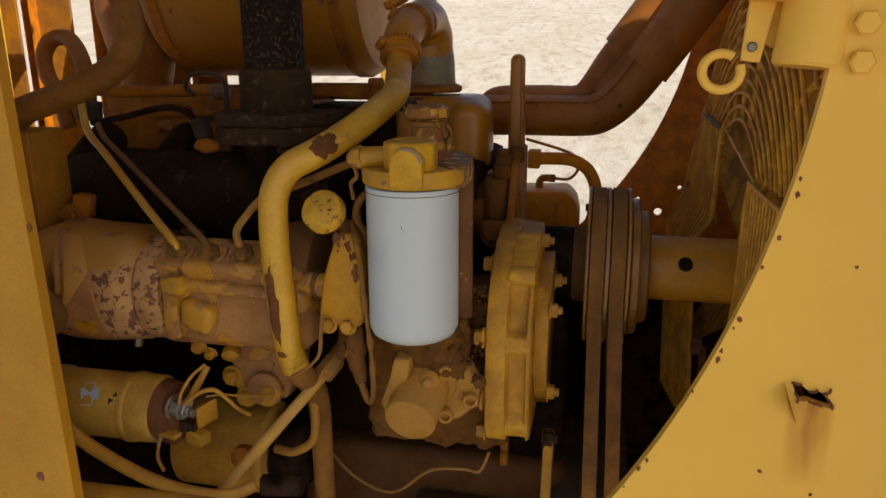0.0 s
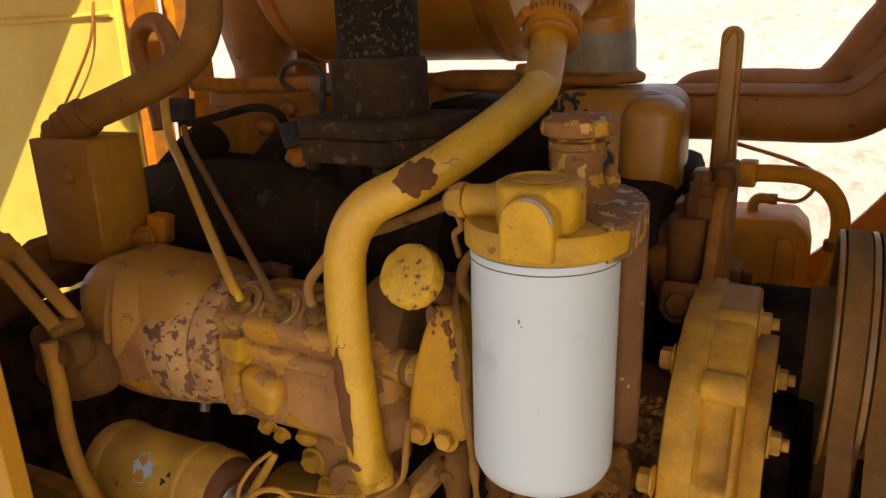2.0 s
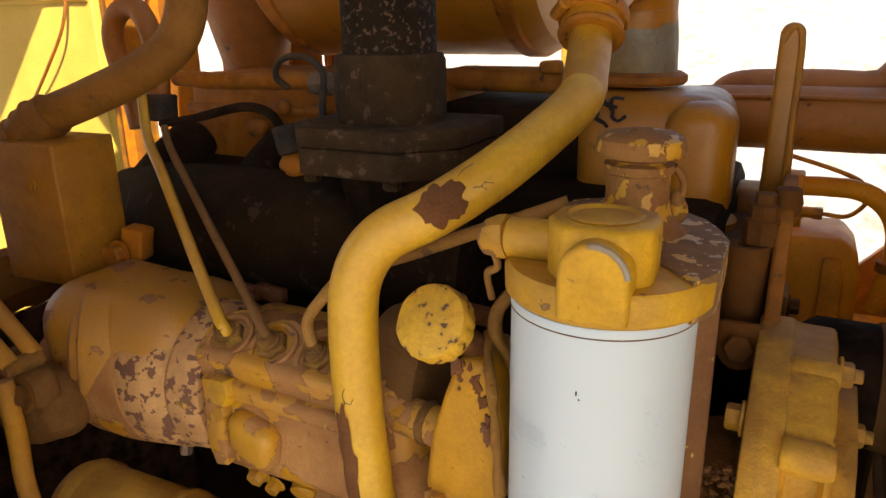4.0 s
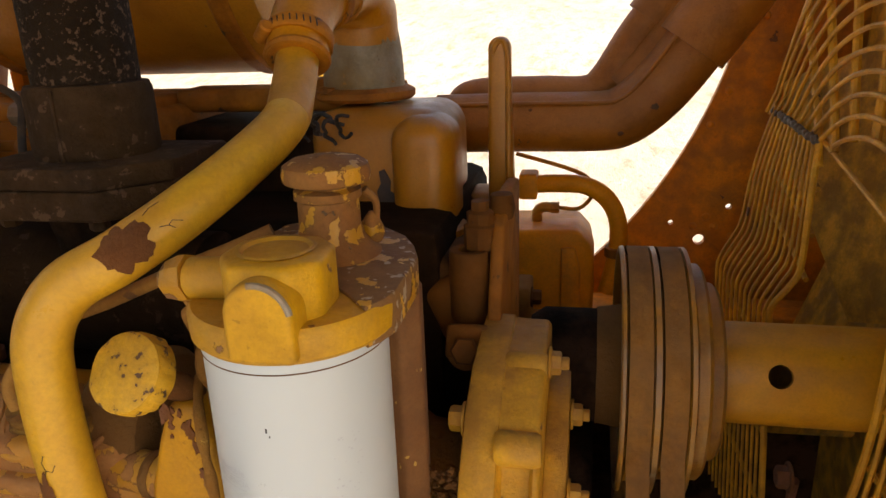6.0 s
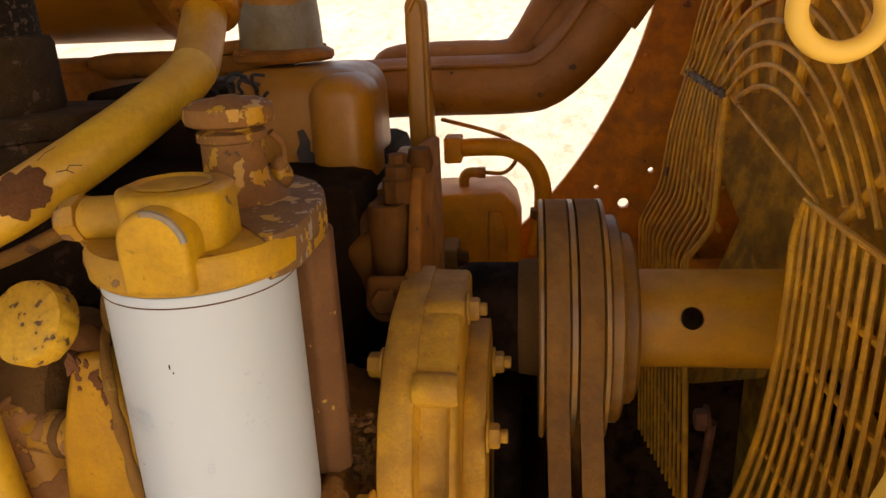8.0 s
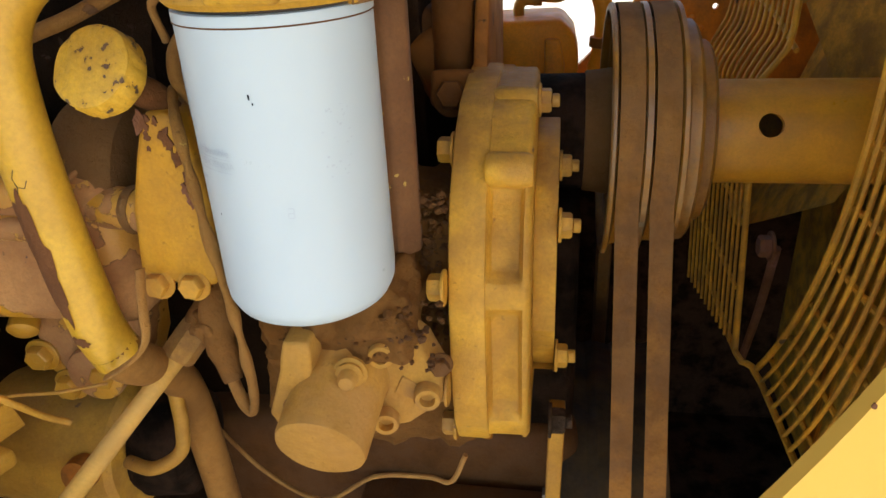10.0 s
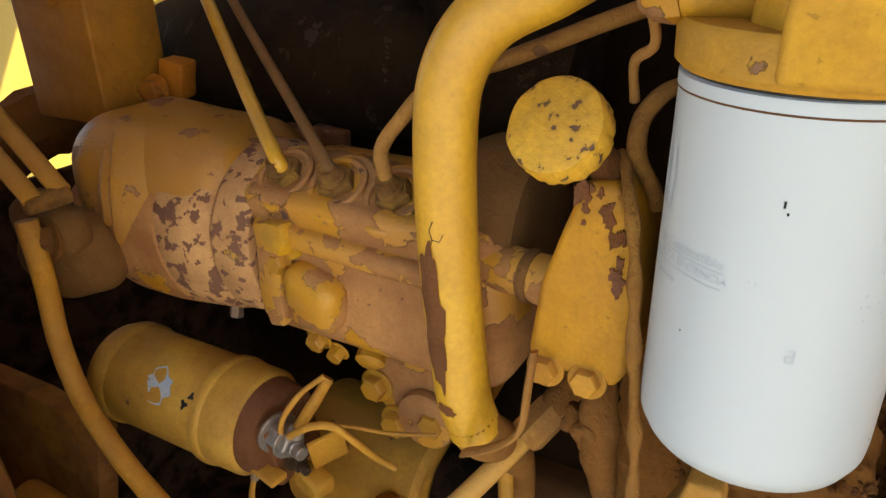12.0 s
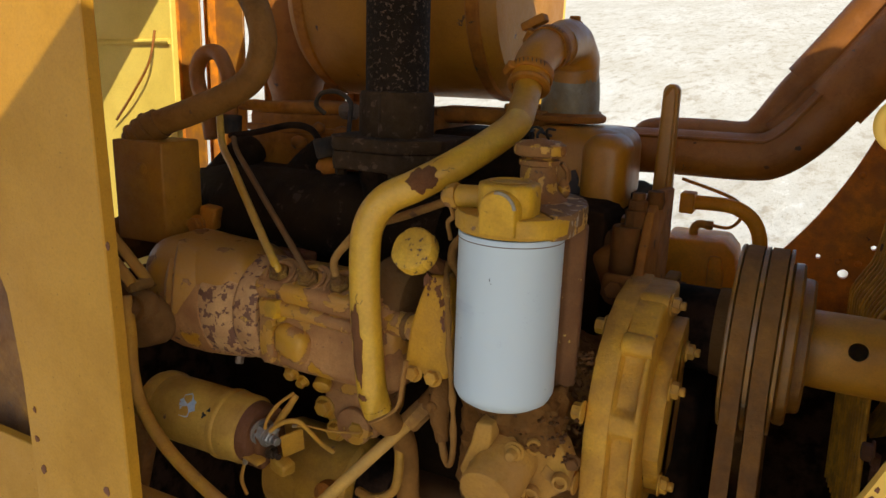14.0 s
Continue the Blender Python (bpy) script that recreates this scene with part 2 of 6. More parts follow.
M_tube = surface("drive_tube_paint", (0.70, 0.36, 0.035), (0.62, 0.30, 0.03), chip=(0.2, 0.1, 0.04), chips=0.02, dusty=0.18, rough=0.36, blotch=7, grime=0.10, pits=0.12, spec=0.5, bump=0.1)
M_blue = surface("worn_blue_sticker", (0.28, 0.42, 0.62), (0.58, 0.65, 0.72), chip=(0.4, 0.24, 0.08), chips=0.12, dusty=0.1, chip_size=90)
M_black = surface("black_mark", (0.012, 0.012, 0.012), (0.02, 0.02, 0.02), dusty=0.0)
M_print = surface("faded_print", (0.44, 0.47, 0.50), (0.51, 0.54, 0.57), dusty=0.0, bump=0.0, pits=0.0, grime=0.0, wear=0.0)
M_white = surface("white_enamel", (0.475, 0.518, 0.535), (0.47, 0.513, 0.53), dusty=0.0, rough=0.34, bump=0.015, grain=20, spec=0.5, pits=0.0, grime=0.0, wear=0.0)
M_fan = surface("tan_fan_paint", (0.90, 0.56, 0.12), (0.84, 0.50, 0.10), chips=0.02, dusty=0.06, rough=0.6, blotch=14, grime=0.10, pits=0.1)
M_wire = surface("guard_wire_paint", (0.84, 0.46, 0.06), (0.78, 0.40, 0.05), chips=0.10, dusty=0.2, rough=0.5, grime=0.12)
M_plate = surface("rusty_orange_plate", (0.80, 0.295, 0.016), (0.66, 0.225, 0.014), chip=(0.16, 0.06, 0.02), chips=0.12, dusty=0.12, rough=0.5, blotch=5, grime=0.22, pits=0.25)


def ground_material():
    m, n, l, p = graph("pale_dirt")
    co = n.new("ShaderNodeTexCoord").outputs["Object"]
    mp = n.new("ShaderNodeMapping")
    mp.inputs["Scale"].default_value = (1.0, 0.30, 1.0)
    mp.inputs["Rotation"].default_value = (0, 0, 0.35)
    l.new(co, mp.inputs["Vector"])
    a = noise_tex(n, l, mp.outputs[0], 0.5, 6)
    b = noise_tex(n, l, mp.outputs[0], 3.2, 9, 0.72)
    d = noise_tex(n, l, mp.outputs[0], 22.0, 6, 0.75)
    c = mix(n, l, ramp(n, l, a, 0.38, 0.62), (0.50, 0.43, 0.33), (0.59, 0.525, 0.43))
    c = mix(n, l, ramp(n, l, b, 0.50, 0.66), c, (0.37, 0.295, 0.205))
    c = mix(n, l, ramp(n, l, d, 0.54, 0.66, 0.0, 0.8), c, (0.33, 0.26, 0.18))
    c = mix(n, l, ramp(n, l, b, 0.40, 0.30), c, (0.66, 0.60, 0.51))
    l.new(c, p.inputs["Base Color"])
    p.inputs["Roughness"].default_value = 0.95
    bp = n.new("ShaderNodeBump")
    bp.inputs["Strength"].default_value, bp.inputs["Distance"].default_value = 0.8, 0.05
    l.new(b, bp.inputs["Height"])
    l.new(bp.outputs["Normal"], p.inputs["Normal"])
    return m


M_ground = ground_material()
M_pulley = surface("grimy_pulley_iron", (0.46, 0.22, 0.028), (0.20, 0.088, 0.020), dust=(0.26, 0.12, 0.04), dusty=0.22, rough=0.36, chips=0.1, chip=(0.3, 0.2, 0.1), grime=0.5, wear=0.8, spec=0.6)
M_cap = surface("pitted_yellow_cap", (0.65, 0.41, 0.06), (0.58, 0.35, 0.05), chip=(0.11, 0.06, 0.032), chips=0.46, dusty=0.15, rough=0.5, chip_size=110, wear=0.9, grime=0.15)

# ---- building helpers ----
X, Y, Z = Vector((1, 0, 0)), Vector((0, 1, 0)), Vector((0, 0, 1))


def thing(name, label, category, base, group="", kind=""):
    e = new(name)
    e.empty_display_size = 0.02
    e.location = base
    return tagged(e, label, category, group, kind)


def finish(name, bm, mat, angle=38):
    bmesh.ops.recalc_face_normals(bm, faces=bm.faces)
    me = bpy.data.meshes.new(name)
    bm.to_mesh(me)
    bm.free()
    me.materials.append(mat)
    me.polygons.foreach_set("use_smooth", [True] * len(me.polygons))
    me.set_sharp_from_angle(angle=radians(angle))
    return new(name, me)


def part(name, bm, mat, parent, label="", angle=38):
    ob = finish(name, bm, mat, angle)
    ob.parent = parent
    if parent.type == "EMPTY":
        ob.matrix_parent_inverse = Matrix.Translation(-Vector(parent.location))
    if label:
        tagged(ob, label)
    return ob


def solo(name, bm, mat, label, category, kind="", group="", angle=38):
    return tagged(finish(name, bm, mat, angle), label, category, group, kind)


def basis(d):
    d = Vector(d).normalized()
    u = d.cross(Z if abs(d.z) < 0.9 else X).normalized()
    return d, u, d.cross(u).normalized()


def smooth_path(pts, sub=6):
    P = [Vector(p) for p in pts]
    if len(P) == 2:
        return P
    P = [2 * P[0] - P[1]] + P + [2 * P[-1] - P[-2]]
    out = []
    for i in range(1, len(P) - 2):
        a, b, c, d = P[i - 1:i + 3]
        for k in range(sub):
            t = k / sub
            out.append(0.5 * (2 * b + (c - a) * t + (2 * a - 5 * b + 4 * c - d) * t * t + (3 * b - a - 3 * c + d) * t ** 3))
    return out + [P[-2]]


def frames_along(P):
    out, u = [], None
    for i, p in enumerate(P):
        d = (P[min(i + 1, len(P) - 1)] - P[max(i - 1, 0)]).normalized()
        if u is None:
            u = basis(d)[1]
        u = (u - d * u.dot(d)).normalized()
        out.append((p, d, u, d.cross(u)))
    return out


def tube(pts, r, n=14, sub=6, bm=None, lump=0.0, flat=1.0):
    """A round bar or hose along a smooth curve; r may be a list, one for each given point."""
    bm = bm or bmesh.new()
    P = smooth_path(pts, sub)
    R = [r] * len(P) if not isinstance(r, (list, tuple)) else list(np.interp(np.linspace(0, len(r) - 1, len(P)), range(len(r)), r))
    rings = []
    for (p, d, u, v), q in zip(frames_along(P), R):
        ring = []
        for k in range(n):
            a = 2 * math.pi * k / n
            w = u * math.cos(a) + v * math.sin(a) * flat
            s = q * (1 + lump * noise.noise((p + w * q) * 60)) if lump else q
            ring.append(bm.verts.new(p + w * s))
        rings.append(ring)
    for a, b in zip(rings, rings[1:]):
        for k in range(n):
            bm.faces.new((a[k], a[(k + 1) % n], b[(k + 1) % n], b[k]))
    bm.faces.new(rings[0][::-1])
    bm.faces.new(rings[-1])
    return bm


def lathe(prof, o, d, n=32, bm=None):
    """Turns a profile of (radius, height) about the line from o along d."""
    bm = bm or bmesh.new()
    o = Vector(o)
    d, u, v = basis(d)
    rings = []
    for r, h in prof:
        if r < 1e-6:
            rings.append([bm.verts.new(o + d * h)])
        else:
            rings.append([bm.verts.new(o + d * h + (u * math.cos(2 * math.pi * k / n) + v * math.sin(2 * math.pi * k / n)) * r) for k in range(n)])
    for a, b in zip(rings, rings[1:]):
        for k in range(n):
            j = (k + 1) % n
            f = [a[0]] if len(a) == 1 else [a[k], a[j]]
            f += [b[0]] if len(b) == 1 else [b[j], b[k]]
            bm.faces.new(f)
    for ring, flip in ((rings[0], True), (rings[-1], False)):
        if len(ring) > 1:
            bm.faces.new(ring[::-1] if flip else ring)
    return bm


def rod(o, d, r, h, n=24, bev=0.0015, bm=None):
    bev = min(bev, r * 0.4, h * 0.4)
    return lathe([(r - bev, 0), (r, bev), (r, h - bev), (r - bev, h)], o, d, n, bm)


def block(c, s, rot=(0, 0, 0), bev=0.004, seg=3, bm=None):
    b = bmesh.new()
    bmesh.ops.create_cube(b, size=1)
    bmesh.ops.scale(b, vec=s, verts=b.verts)
    if bev > 0:
        bmesh.ops.bevel(b, geom=b.edges[:], offset=bev, segments=seg, profile=0.5, affect="EDGES")
    bmesh.ops.transform(b, matrix=pose(*c, *rot), verts=b.verts)
    return join(bm, b)


def join(bm, b):
    if bm is None:
        return b
    me = bpy.data.meshes.new("tmp")
    b.to_mesh(me)
    b.free()
    bm.from_mesh(me)
    bpy.data.meshes.remove(me)
    return bm


def to_world(plane, u, v, w):
    return Vector({"xz": (u, w, v), "yz": (w, u, v), "xy": (u, v, w)}[plane])


def prism(outline, plane, lo, hi, bev=0.002, seg=2, holes=(), bm=None):
    """An outline (with holes), pushed through from lo to hi along the third axis."""
    b = bmesh.new()
    loops = [[Vector((u, v, 0)) for u, v in loop] for loop in (outline, *holes)]
    vs = [b.verts.new(to_world(plane, p.x, p.y, lo)) for loop in loops for p in loop]
    if holes:
        for tri in tessellate_polygon(loops):
            b.faces.new([vs[i] for i in tri])
    else:
        b.faces.new(vs)
    r = bmesh.ops.extrude_face_region(b, geom=b.faces[:])
    move = to_world(plane, 0, 0, hi - lo)
    bmesh.ops.translate(b, vec=move, verts=[g for g in r["geom"] if isinstance(g, bmesh.types.BMVert)])
    bmesh.ops.recalc_face_normals(b, faces=b.faces)
    if bev > 0:
        es = [e for e in b.edges if len(e.link_faces) == 2 and e.calc_face_angle(0) > 0.6]
        bmesh.ops.bevel(b, geom=es, offset=bev, segments=seg, profile=0.5, affect="EDGES", clamp_overlap=True)
    return join(bm, b)


def arc(cx, cy, r, a0, a1, n=12):
    return [(cx + r * math.cos(radians(a0 + (a1 - a0) * i / n)), cy + r * math.sin(radians(a0 + (a1 - a0) * i / n))) for i in range(n + 1)]


def bolt(p, d, s=0.009, h=0.008, washer=True, stud=0.0, bm=None):
    """A hexagon head with a washer; s is half the width over the corners."""
    bm = bm or bmesh.new()
    p = Vector(p)
    d = Vector(d).normalized()
    if washer:
        rod(p, d, s * 1.35, s * 0.25, 20, 0.0006, bm)
    lathe([(s, s * 0.2), (s, h * 0.85), (s * 0.86, h), (0, h * 1.02)], p, d, 6, bm)
    if stud:
        rod(p + d * h, d, s * 0.55, stud, 12, 0.0008, bm)
    return bm


def rough(bm, amp, scale, seed=0.0, cuts=0):
    """Uneven castings: every corner moves along its normal."""
    if cuts:
        bmesh.ops.subdivide_edges(bm, edges=bm.edges[:], cuts=cuts, use_grid_fill=True)
    bm.normal_update()
    for v in bm.verts:
        v.co += v.normal * amp * noise.noise(v.co * scale + Vector((seed, seed * 1.7, 3.1)))
    return bm


def ball(c, r, s=(1, 1, 1), sub=3, amp=0.0, scale=30.0, seed=0.0, bm=None):
    b = bmesh.new()
    bmesh.ops.create_icosphere(b, subdivisions=sub, radius=1)
    bmesh.ops.transform(b, matrix=Matrix.LocRotScale(c, None, [r * k for k in s]), verts=b.verts)
    if amp:
        rough(b, amp, scale, seed)
    return join(bm, b)


def tube_patch(pts, r, s0, s1, a0, a1, lift=0.0006, sub=10, seed=1, nu=16, nv=16):
    """A ragged flake lying on a pipe, between two lengths and two angles (0 faces the open side)."""
    P = smooth_path(pts, sub)
    rnd = random.Random(seed)
    ph = [rnd.uniform(0, 6.28) for _ in range(4)]
    jag = [0.80 + 0.09 * math.sin(2 * 2 * math.pi * i / 40 + ph[0]) + 0.08 * math.sin(5 * 2 * math.pi * i / 40 + ph[1]) + 0.06 * math.sin(9 * 2 * math.pi * i / 40 + ph[2]) + rnd.uniform(-0.08, 0.07) for i in range(40)]
    bm = bmesh.new()

    def at(s, a):
        f = s * (len(P) - 1)
        i = min(int(f), len(P) - 2)
        p = P[i].lerp(P[i + 1], f - i)
        d = (P[i + 1] - P[i]).normalized()
        u = (-Y - d * d.dot(-Y)).normalized()
        w = d.cross(u)
        return p + (u * math.cos(a) + w * math.sin(a)) * (r + lift)
    mid = bm.verts.new(at((s0 + s1) / 2, radians((a0 + a1) / 2)))
    loops = []
    for k in (0.35, 0.7, 1.0):
        ring = []
        for i in range(40):
            t = 2 * math.pi * i / 40
            q = k * jag[i]
            ring.append(bm.verts.new(at((s0 + s1) / 2 + (s1 - s0) / 2 * q * math.cos(t), radians((a0 + a1) / 2 + (a1 - a0) / 2 * q * math.sin(t)))))
        loops.append(ring)
    for i in range(40):
        j = (i + 1) % 40
        bm.faces.new((mid, loops[0][i], loops[0][j]))
        for a, b in zip(loops, loops[1:]):
            bm.faces.new((a[i], b[i], b[j], a[j]))
    return bm


def crack_line(pts, r, way, w=0.0003):
    """A fine dark crack in the paint of a pipe: corners as (length, angle)."""
    P = smooth_path(pts, 10)
    out = []
    for q, a in way:
        f = q * (len(P) - 1)
        i = min(int(f), len(P) - 2)
        d = (P[i + 1] - P[i]).normalized()
        u = (-Y - d * d.dot(-Y)).normalized()
        out.append(P[i].lerp(P[i + 1], f - i) + (u * math.cos(radians(a)) + d.cross(u) * math.sin(radians(a))) * r)
    return tube(out, w, 5, 1)


def lettering(words, size):
    """The built-in font's letters as a flat mesh, in their own plane."""
    cu = bpy.data.curves.new("lettering", "FONT")
    cu.body, cu.size, cu.align_x, cu.align_y, cu.resolution_u = words, size, "CENTER", "CENTER", 3
    ob = bpy.data.objects.new("lettering", cu)
    me = bpy.data.meshes.new_from_object(ob)
    bm = bmesh.new()
    bm.from_mesh(me)
    bpy.data.objects.remove(ob)
    bpy.data.curves.remove(cu)
    bpy.data.meshes.remove(me)
    return bm


def stain_material(x0, x1, z0, z1):
    """Rust that has run down from a hole: streaks that fade out downwards and sideways."""
    m, n, l, p = graph("rust_runs")
    co = n.new("ShaderNodeTexCoord").outputs["Object"]
    mp = n.new("ShaderNodeMapping")
    mp.inputs["Scale"].default_value = (48, 1, 8)
    l.new(co, mp.inputs["Vector"])
    streak = ramp(n, l, noise_tex(n, l, mp.outputs[0], 1.0, 3, 0.5), 0.30, 0.72)
    s = n.new("ShaderNodeSeparateXYZ")
    l.new(co, s.inputs[0])
    down = ramp(n, l, s.outputs["Z"], z0, z1)
    side = times(n, l, ramp(n, l, s.outputs["X"], x0, x0 + 0.020), ramp(n, l, s.outputs["X"], x1, x1 - 0.020))
    a = times(n, l, times(n, l, streak, down), times(n, l, side, 0.85))
    p.inputs["Base Color"].default_value = (0.50, 0.20, 0.022, 1)
    p.inputs["Roughness"].default_value = 0.7
    l.new(a, p.inputs["Alpha"])
    return m

# ---- ground and closing structure ----
def ground():
    bm = bmesh.new()
    ys = [-260, -120, -50, -20, -8, -3, -1] + [i * 0.5 for i in range(0, 32)] + [16 + 2 * i for i in range(17)] + [60, 80, 110, 150, 200, 300, 500]
    xs = [-400, -150, -60, -25] + [-12 + i * 0.75 for i in range(33)] + [25, 60, 150, 400]

    def rise(x, y):
        far = max(0.0, y - 9.0)
        z = 0.16 * far - 0.16 * 6 * (1 - math.exp(-far / 6))
        return min(z, 60.0) + 0.05 * noise.noise(Vector((x * 0.5, y * 0.5, 0))) + 0.02 * noise.noise(Vector((x * 2.1, y * 2.1, 4)))
    g = [[bm.verts.new((x, y, rise(x, y))) for x in xs] for y in ys]
    for a, b in zip(g, g[1:]):
        for i in range(len(xs) - 1):
            bm.faces.new((a[i], a[i + 1], b[i + 1], b[i]))
    return solo("ground", bm, M_ground, "pale sunlit dirt yard with tyre tracks", "ground", "structure")


ground()

# side panel towards the radiator, with a bowed cut-out and a torn rust hole
BOW_NEAR = arc(-0.843, 1.701, 1.075, -46, -3, 26)
BOW_FAR = arc(-0.5, 1.752, 0.715, -58, 0, 22)


def side_panel(bow, y0, y1, holes, low):
    bow = [p for p in bow if p[1] > low]
    out = bow + [(bow[-1][0], 1.95), (1.0, 1.95), (1.0, low), (bow[0][0] - 0.06, low)]
    if low > 0.8:
        # strips above, beside and below the torn hole
        lo, hi, left, right = 1.250, 1.286, 0.224, 0.274
        edge = lambda z: (-0.843 + math.sqrt(1.075 ** 2 - (z - 1.701) ** 2), z)
        bm = prism([edge(low)] + [p for p in bow if low < p[1] < lo] + [edge(lo), (1.0, lo), (1.0, low)], "xz", y0, y1, 0.0)
        prism([edge(lo)] + [p for p in bow if lo < p[1] < hi] + [edge(hi), (left, hi), (left, lo)], "xz", y0, y1, 0.0, bm=bm)
        prism([(left, lo), (left, hi), (right, hi), (right, lo)], "xz", y0, y1, 0.0, 1, holes, bm)
        prism([(right, lo), (right, hi), (1.0, hi), (1.0, lo)], "xz", y0, y1, 0.0, bm=bm)
        return prism([edge(hi)] + [p for p in bow if p[1] > hi] + [(bow[-1][0], 1.95), (1.0, 1.95), (1.0, hi)], "xz", y0, y1, 0.0, bm=bm)
    return prism(out, "xz", y0, y1, 0.0, 1, holes)


tear = [(0.229, 1.280), (0.237, 1.279), (0.245, 1.272), (0.252, 1.274), (0.258, 1.271), (0.264, 1.276), (0.262, 1.266), (0.268, 1.256), (0.258, 1.258), (0.246, 1.262), (0.236, 1.260), (0.233, 1.270)]
right_panel = thing("side_panel", "yellow steel side panel with a torn rusty hole and bowed edge", "panel", (0.4, 0.74, 0.6))
bm = side_panel(BOW_NEAR, 0.735, 0.747, [tear], 1.03)
part("sheet", bm, M_panel, right_panel)
for x, z in ((0.248, 1.614), (0.248, 1.582)):
    part("bolt", bolt((x, 0.735, z), -Y, 0.0108, 0.009, False), M_panel, right_panel)
bm = bmesh.new()
for i, (a, b) in enumerate(zip(tear, tear[1:])):
    if i % 2 == 0:
        tube([(a[0], 0.7345, a[1]), ((a[0] + b[0]) / 2, 0.728, (a[1] + b[1]) / 2 + 0.002), (b[0], 0.7345, b[1])], 0.0013, 6, 3, bm)
part("torn_edge", bm, M_rust, right_panel, "curled rusty torn metal edge")
M_runs = stain_material(0.226, 0.272, 1.165, 1.268)
part("rust_run", prism([(0.222, 1.150), (0.222, 1.262), (0.276, 1.262), (0.276, 1.150)], "xz", 0.7345, 0.7348, 0), M_runs, right_panel, "orange rust streaks below the hole")
rnd = random.Random(21)
for i in range(17):
    k = rnd.uniform(0.04, 0.8)
    a = radians(-46 + 43 * k)
    q = 1.075 + rnd.uniform(0.0, 0.007)
    x, z, s = -0.843 + q * math.cos(a), 1.701 + q * math.sin(a), rnd.uniform(0.0010, 0.0030)
    part("edge_nick", prism([(x + s * rnd.uniform(0.5, 1.1) * math.cos(b), z + s * 1.4 * rnd.uniform(0.5, 1.1) * math.sin(b)) for b in np.linspace(0, 5.7, 9)], "xz", 0.7342, 0.7352, 0), M_rust, right_panel, "rusty chipped spot")
for x, z, s in ((0.30, 1.46, 0.0022), (0.335, 1.52, 0.002), (0.27, 1.40, 0.002), (0.325, 1.63, 0.002), (0.21, 1.18, 0.0025), (0.26, 1.16, 0.0022), (0.22, 1.145, 0.003)):
    part("rust_spot", prism([(x + s * rnd.uniform(0.5, 1.1) * math.cos(b), z + s * rnd.uniform(0.5, 1.1) * math.sin(b)) for b in np.linspace(0, 5.7, 9)], "xz", 0.7342, 0.7352, 0), M_rust, right_panel)

# the same panel on the far side, with rivets and two drilled holes
far_panel = thing("far_side_panel", "rusty orange far side panel with rivets and drilled holes", "panel", (0.4, 1.546, 0.6))
holes = [arc(0.160, 1.279, 0.0085, 0, 330, 11), arc(0.199, 1.331, 0.0045, 0, 330, 11), arc(0.118, 1.305, 0.004, 0, 330, 11)]
bm = side_panel(BOW_FAR, 1.540, 1.552, holes, 0.6)
part("sheet", bm, M_plate, far_panel)
for x, z in ((0.185, 1.50), (0.164, 1.452), (0.168, 1.315), (0.180, 1.300), (0.150, 1.300), (0.225, 1.60), (0.205, 1.285)):
    part("rivet", ball((x, 1.540, z), 0.006, (1, 0.6, 1), 2), M_plate, far_panel)
bm = prism([(0.27, 1.56), (0.30, 1.56), (0.30, 1.9), (0.27, 1.9)], "xz", 1.50, 1.535, 0.002)
part("stiffener", bm, M_plate, far_panel)

# left post of the housing
post = thing("door_post", "yellow steel door post with chipped edges and rust spots", "post", (-0.56, 0.6, 0.6))
part("face", prism([(-0.468, 0.6), (-0.474, 1.15), (-0.484, 1.55), (-0.49, 1.95), (-1.5, 1.95), (-1.5, 1.40), (-0.66, 1.40), (-0.642, 1.36), (-0.632, 1.27), (-0.63, 1.16), (-0.625, 0.6)], "xz", 0.585, 0.60, 0.0015, 1), M_post, post)
for x, z, s in ((-0.510, 1.171, 0.005), (-0.617, 1.20, 0.004), (-0.612, 1.165, 0.005), (-0.4755, 1.435, 0.0035), (-0.616, 1.235, 0.003)):
    r = random.Random(int(x * 1e4))
    part("rust_spot", prism([(x + s * r.uniform(0.5, 1.1) * math.cos(a), z + s * 1.3 * r.uniform(0.5, 1.1) * math.sin(a)) for a in np.linspace(0, 5.7, 11)], "xz", 0.5842, 0.5850, 0), M_rust, post)
lower = thing("lower_skirt", "yellow lower skirt panel with a rust-eaten edge", "panel", (-0.9, 0.62, 0.6))
part("sheet", prism([(-1.5, 0.6), (-0.60, 0.6), (-0.60, 1.13), (-0.68, 1.15), (-1.5, 1.16)], "xz", 0.625, 0.637, 0.001, 1), M_post, lower)
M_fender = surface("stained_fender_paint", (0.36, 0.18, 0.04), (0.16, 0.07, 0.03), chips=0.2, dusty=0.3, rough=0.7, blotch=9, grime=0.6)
stain = thing("dark_fender", "brown stained fender inside the door post", "fender", (-0.9, 0.75, 0.6))
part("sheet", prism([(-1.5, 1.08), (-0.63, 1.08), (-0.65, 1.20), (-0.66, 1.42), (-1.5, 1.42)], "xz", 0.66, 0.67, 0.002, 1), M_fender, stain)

low_plate = thing("lower_plate", "dull brown dusty plate behind the door post", "panel", (-0.72, 0.74, 0.95))
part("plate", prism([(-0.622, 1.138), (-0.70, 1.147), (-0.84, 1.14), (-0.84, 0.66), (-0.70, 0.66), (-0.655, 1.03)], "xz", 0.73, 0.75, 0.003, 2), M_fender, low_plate)

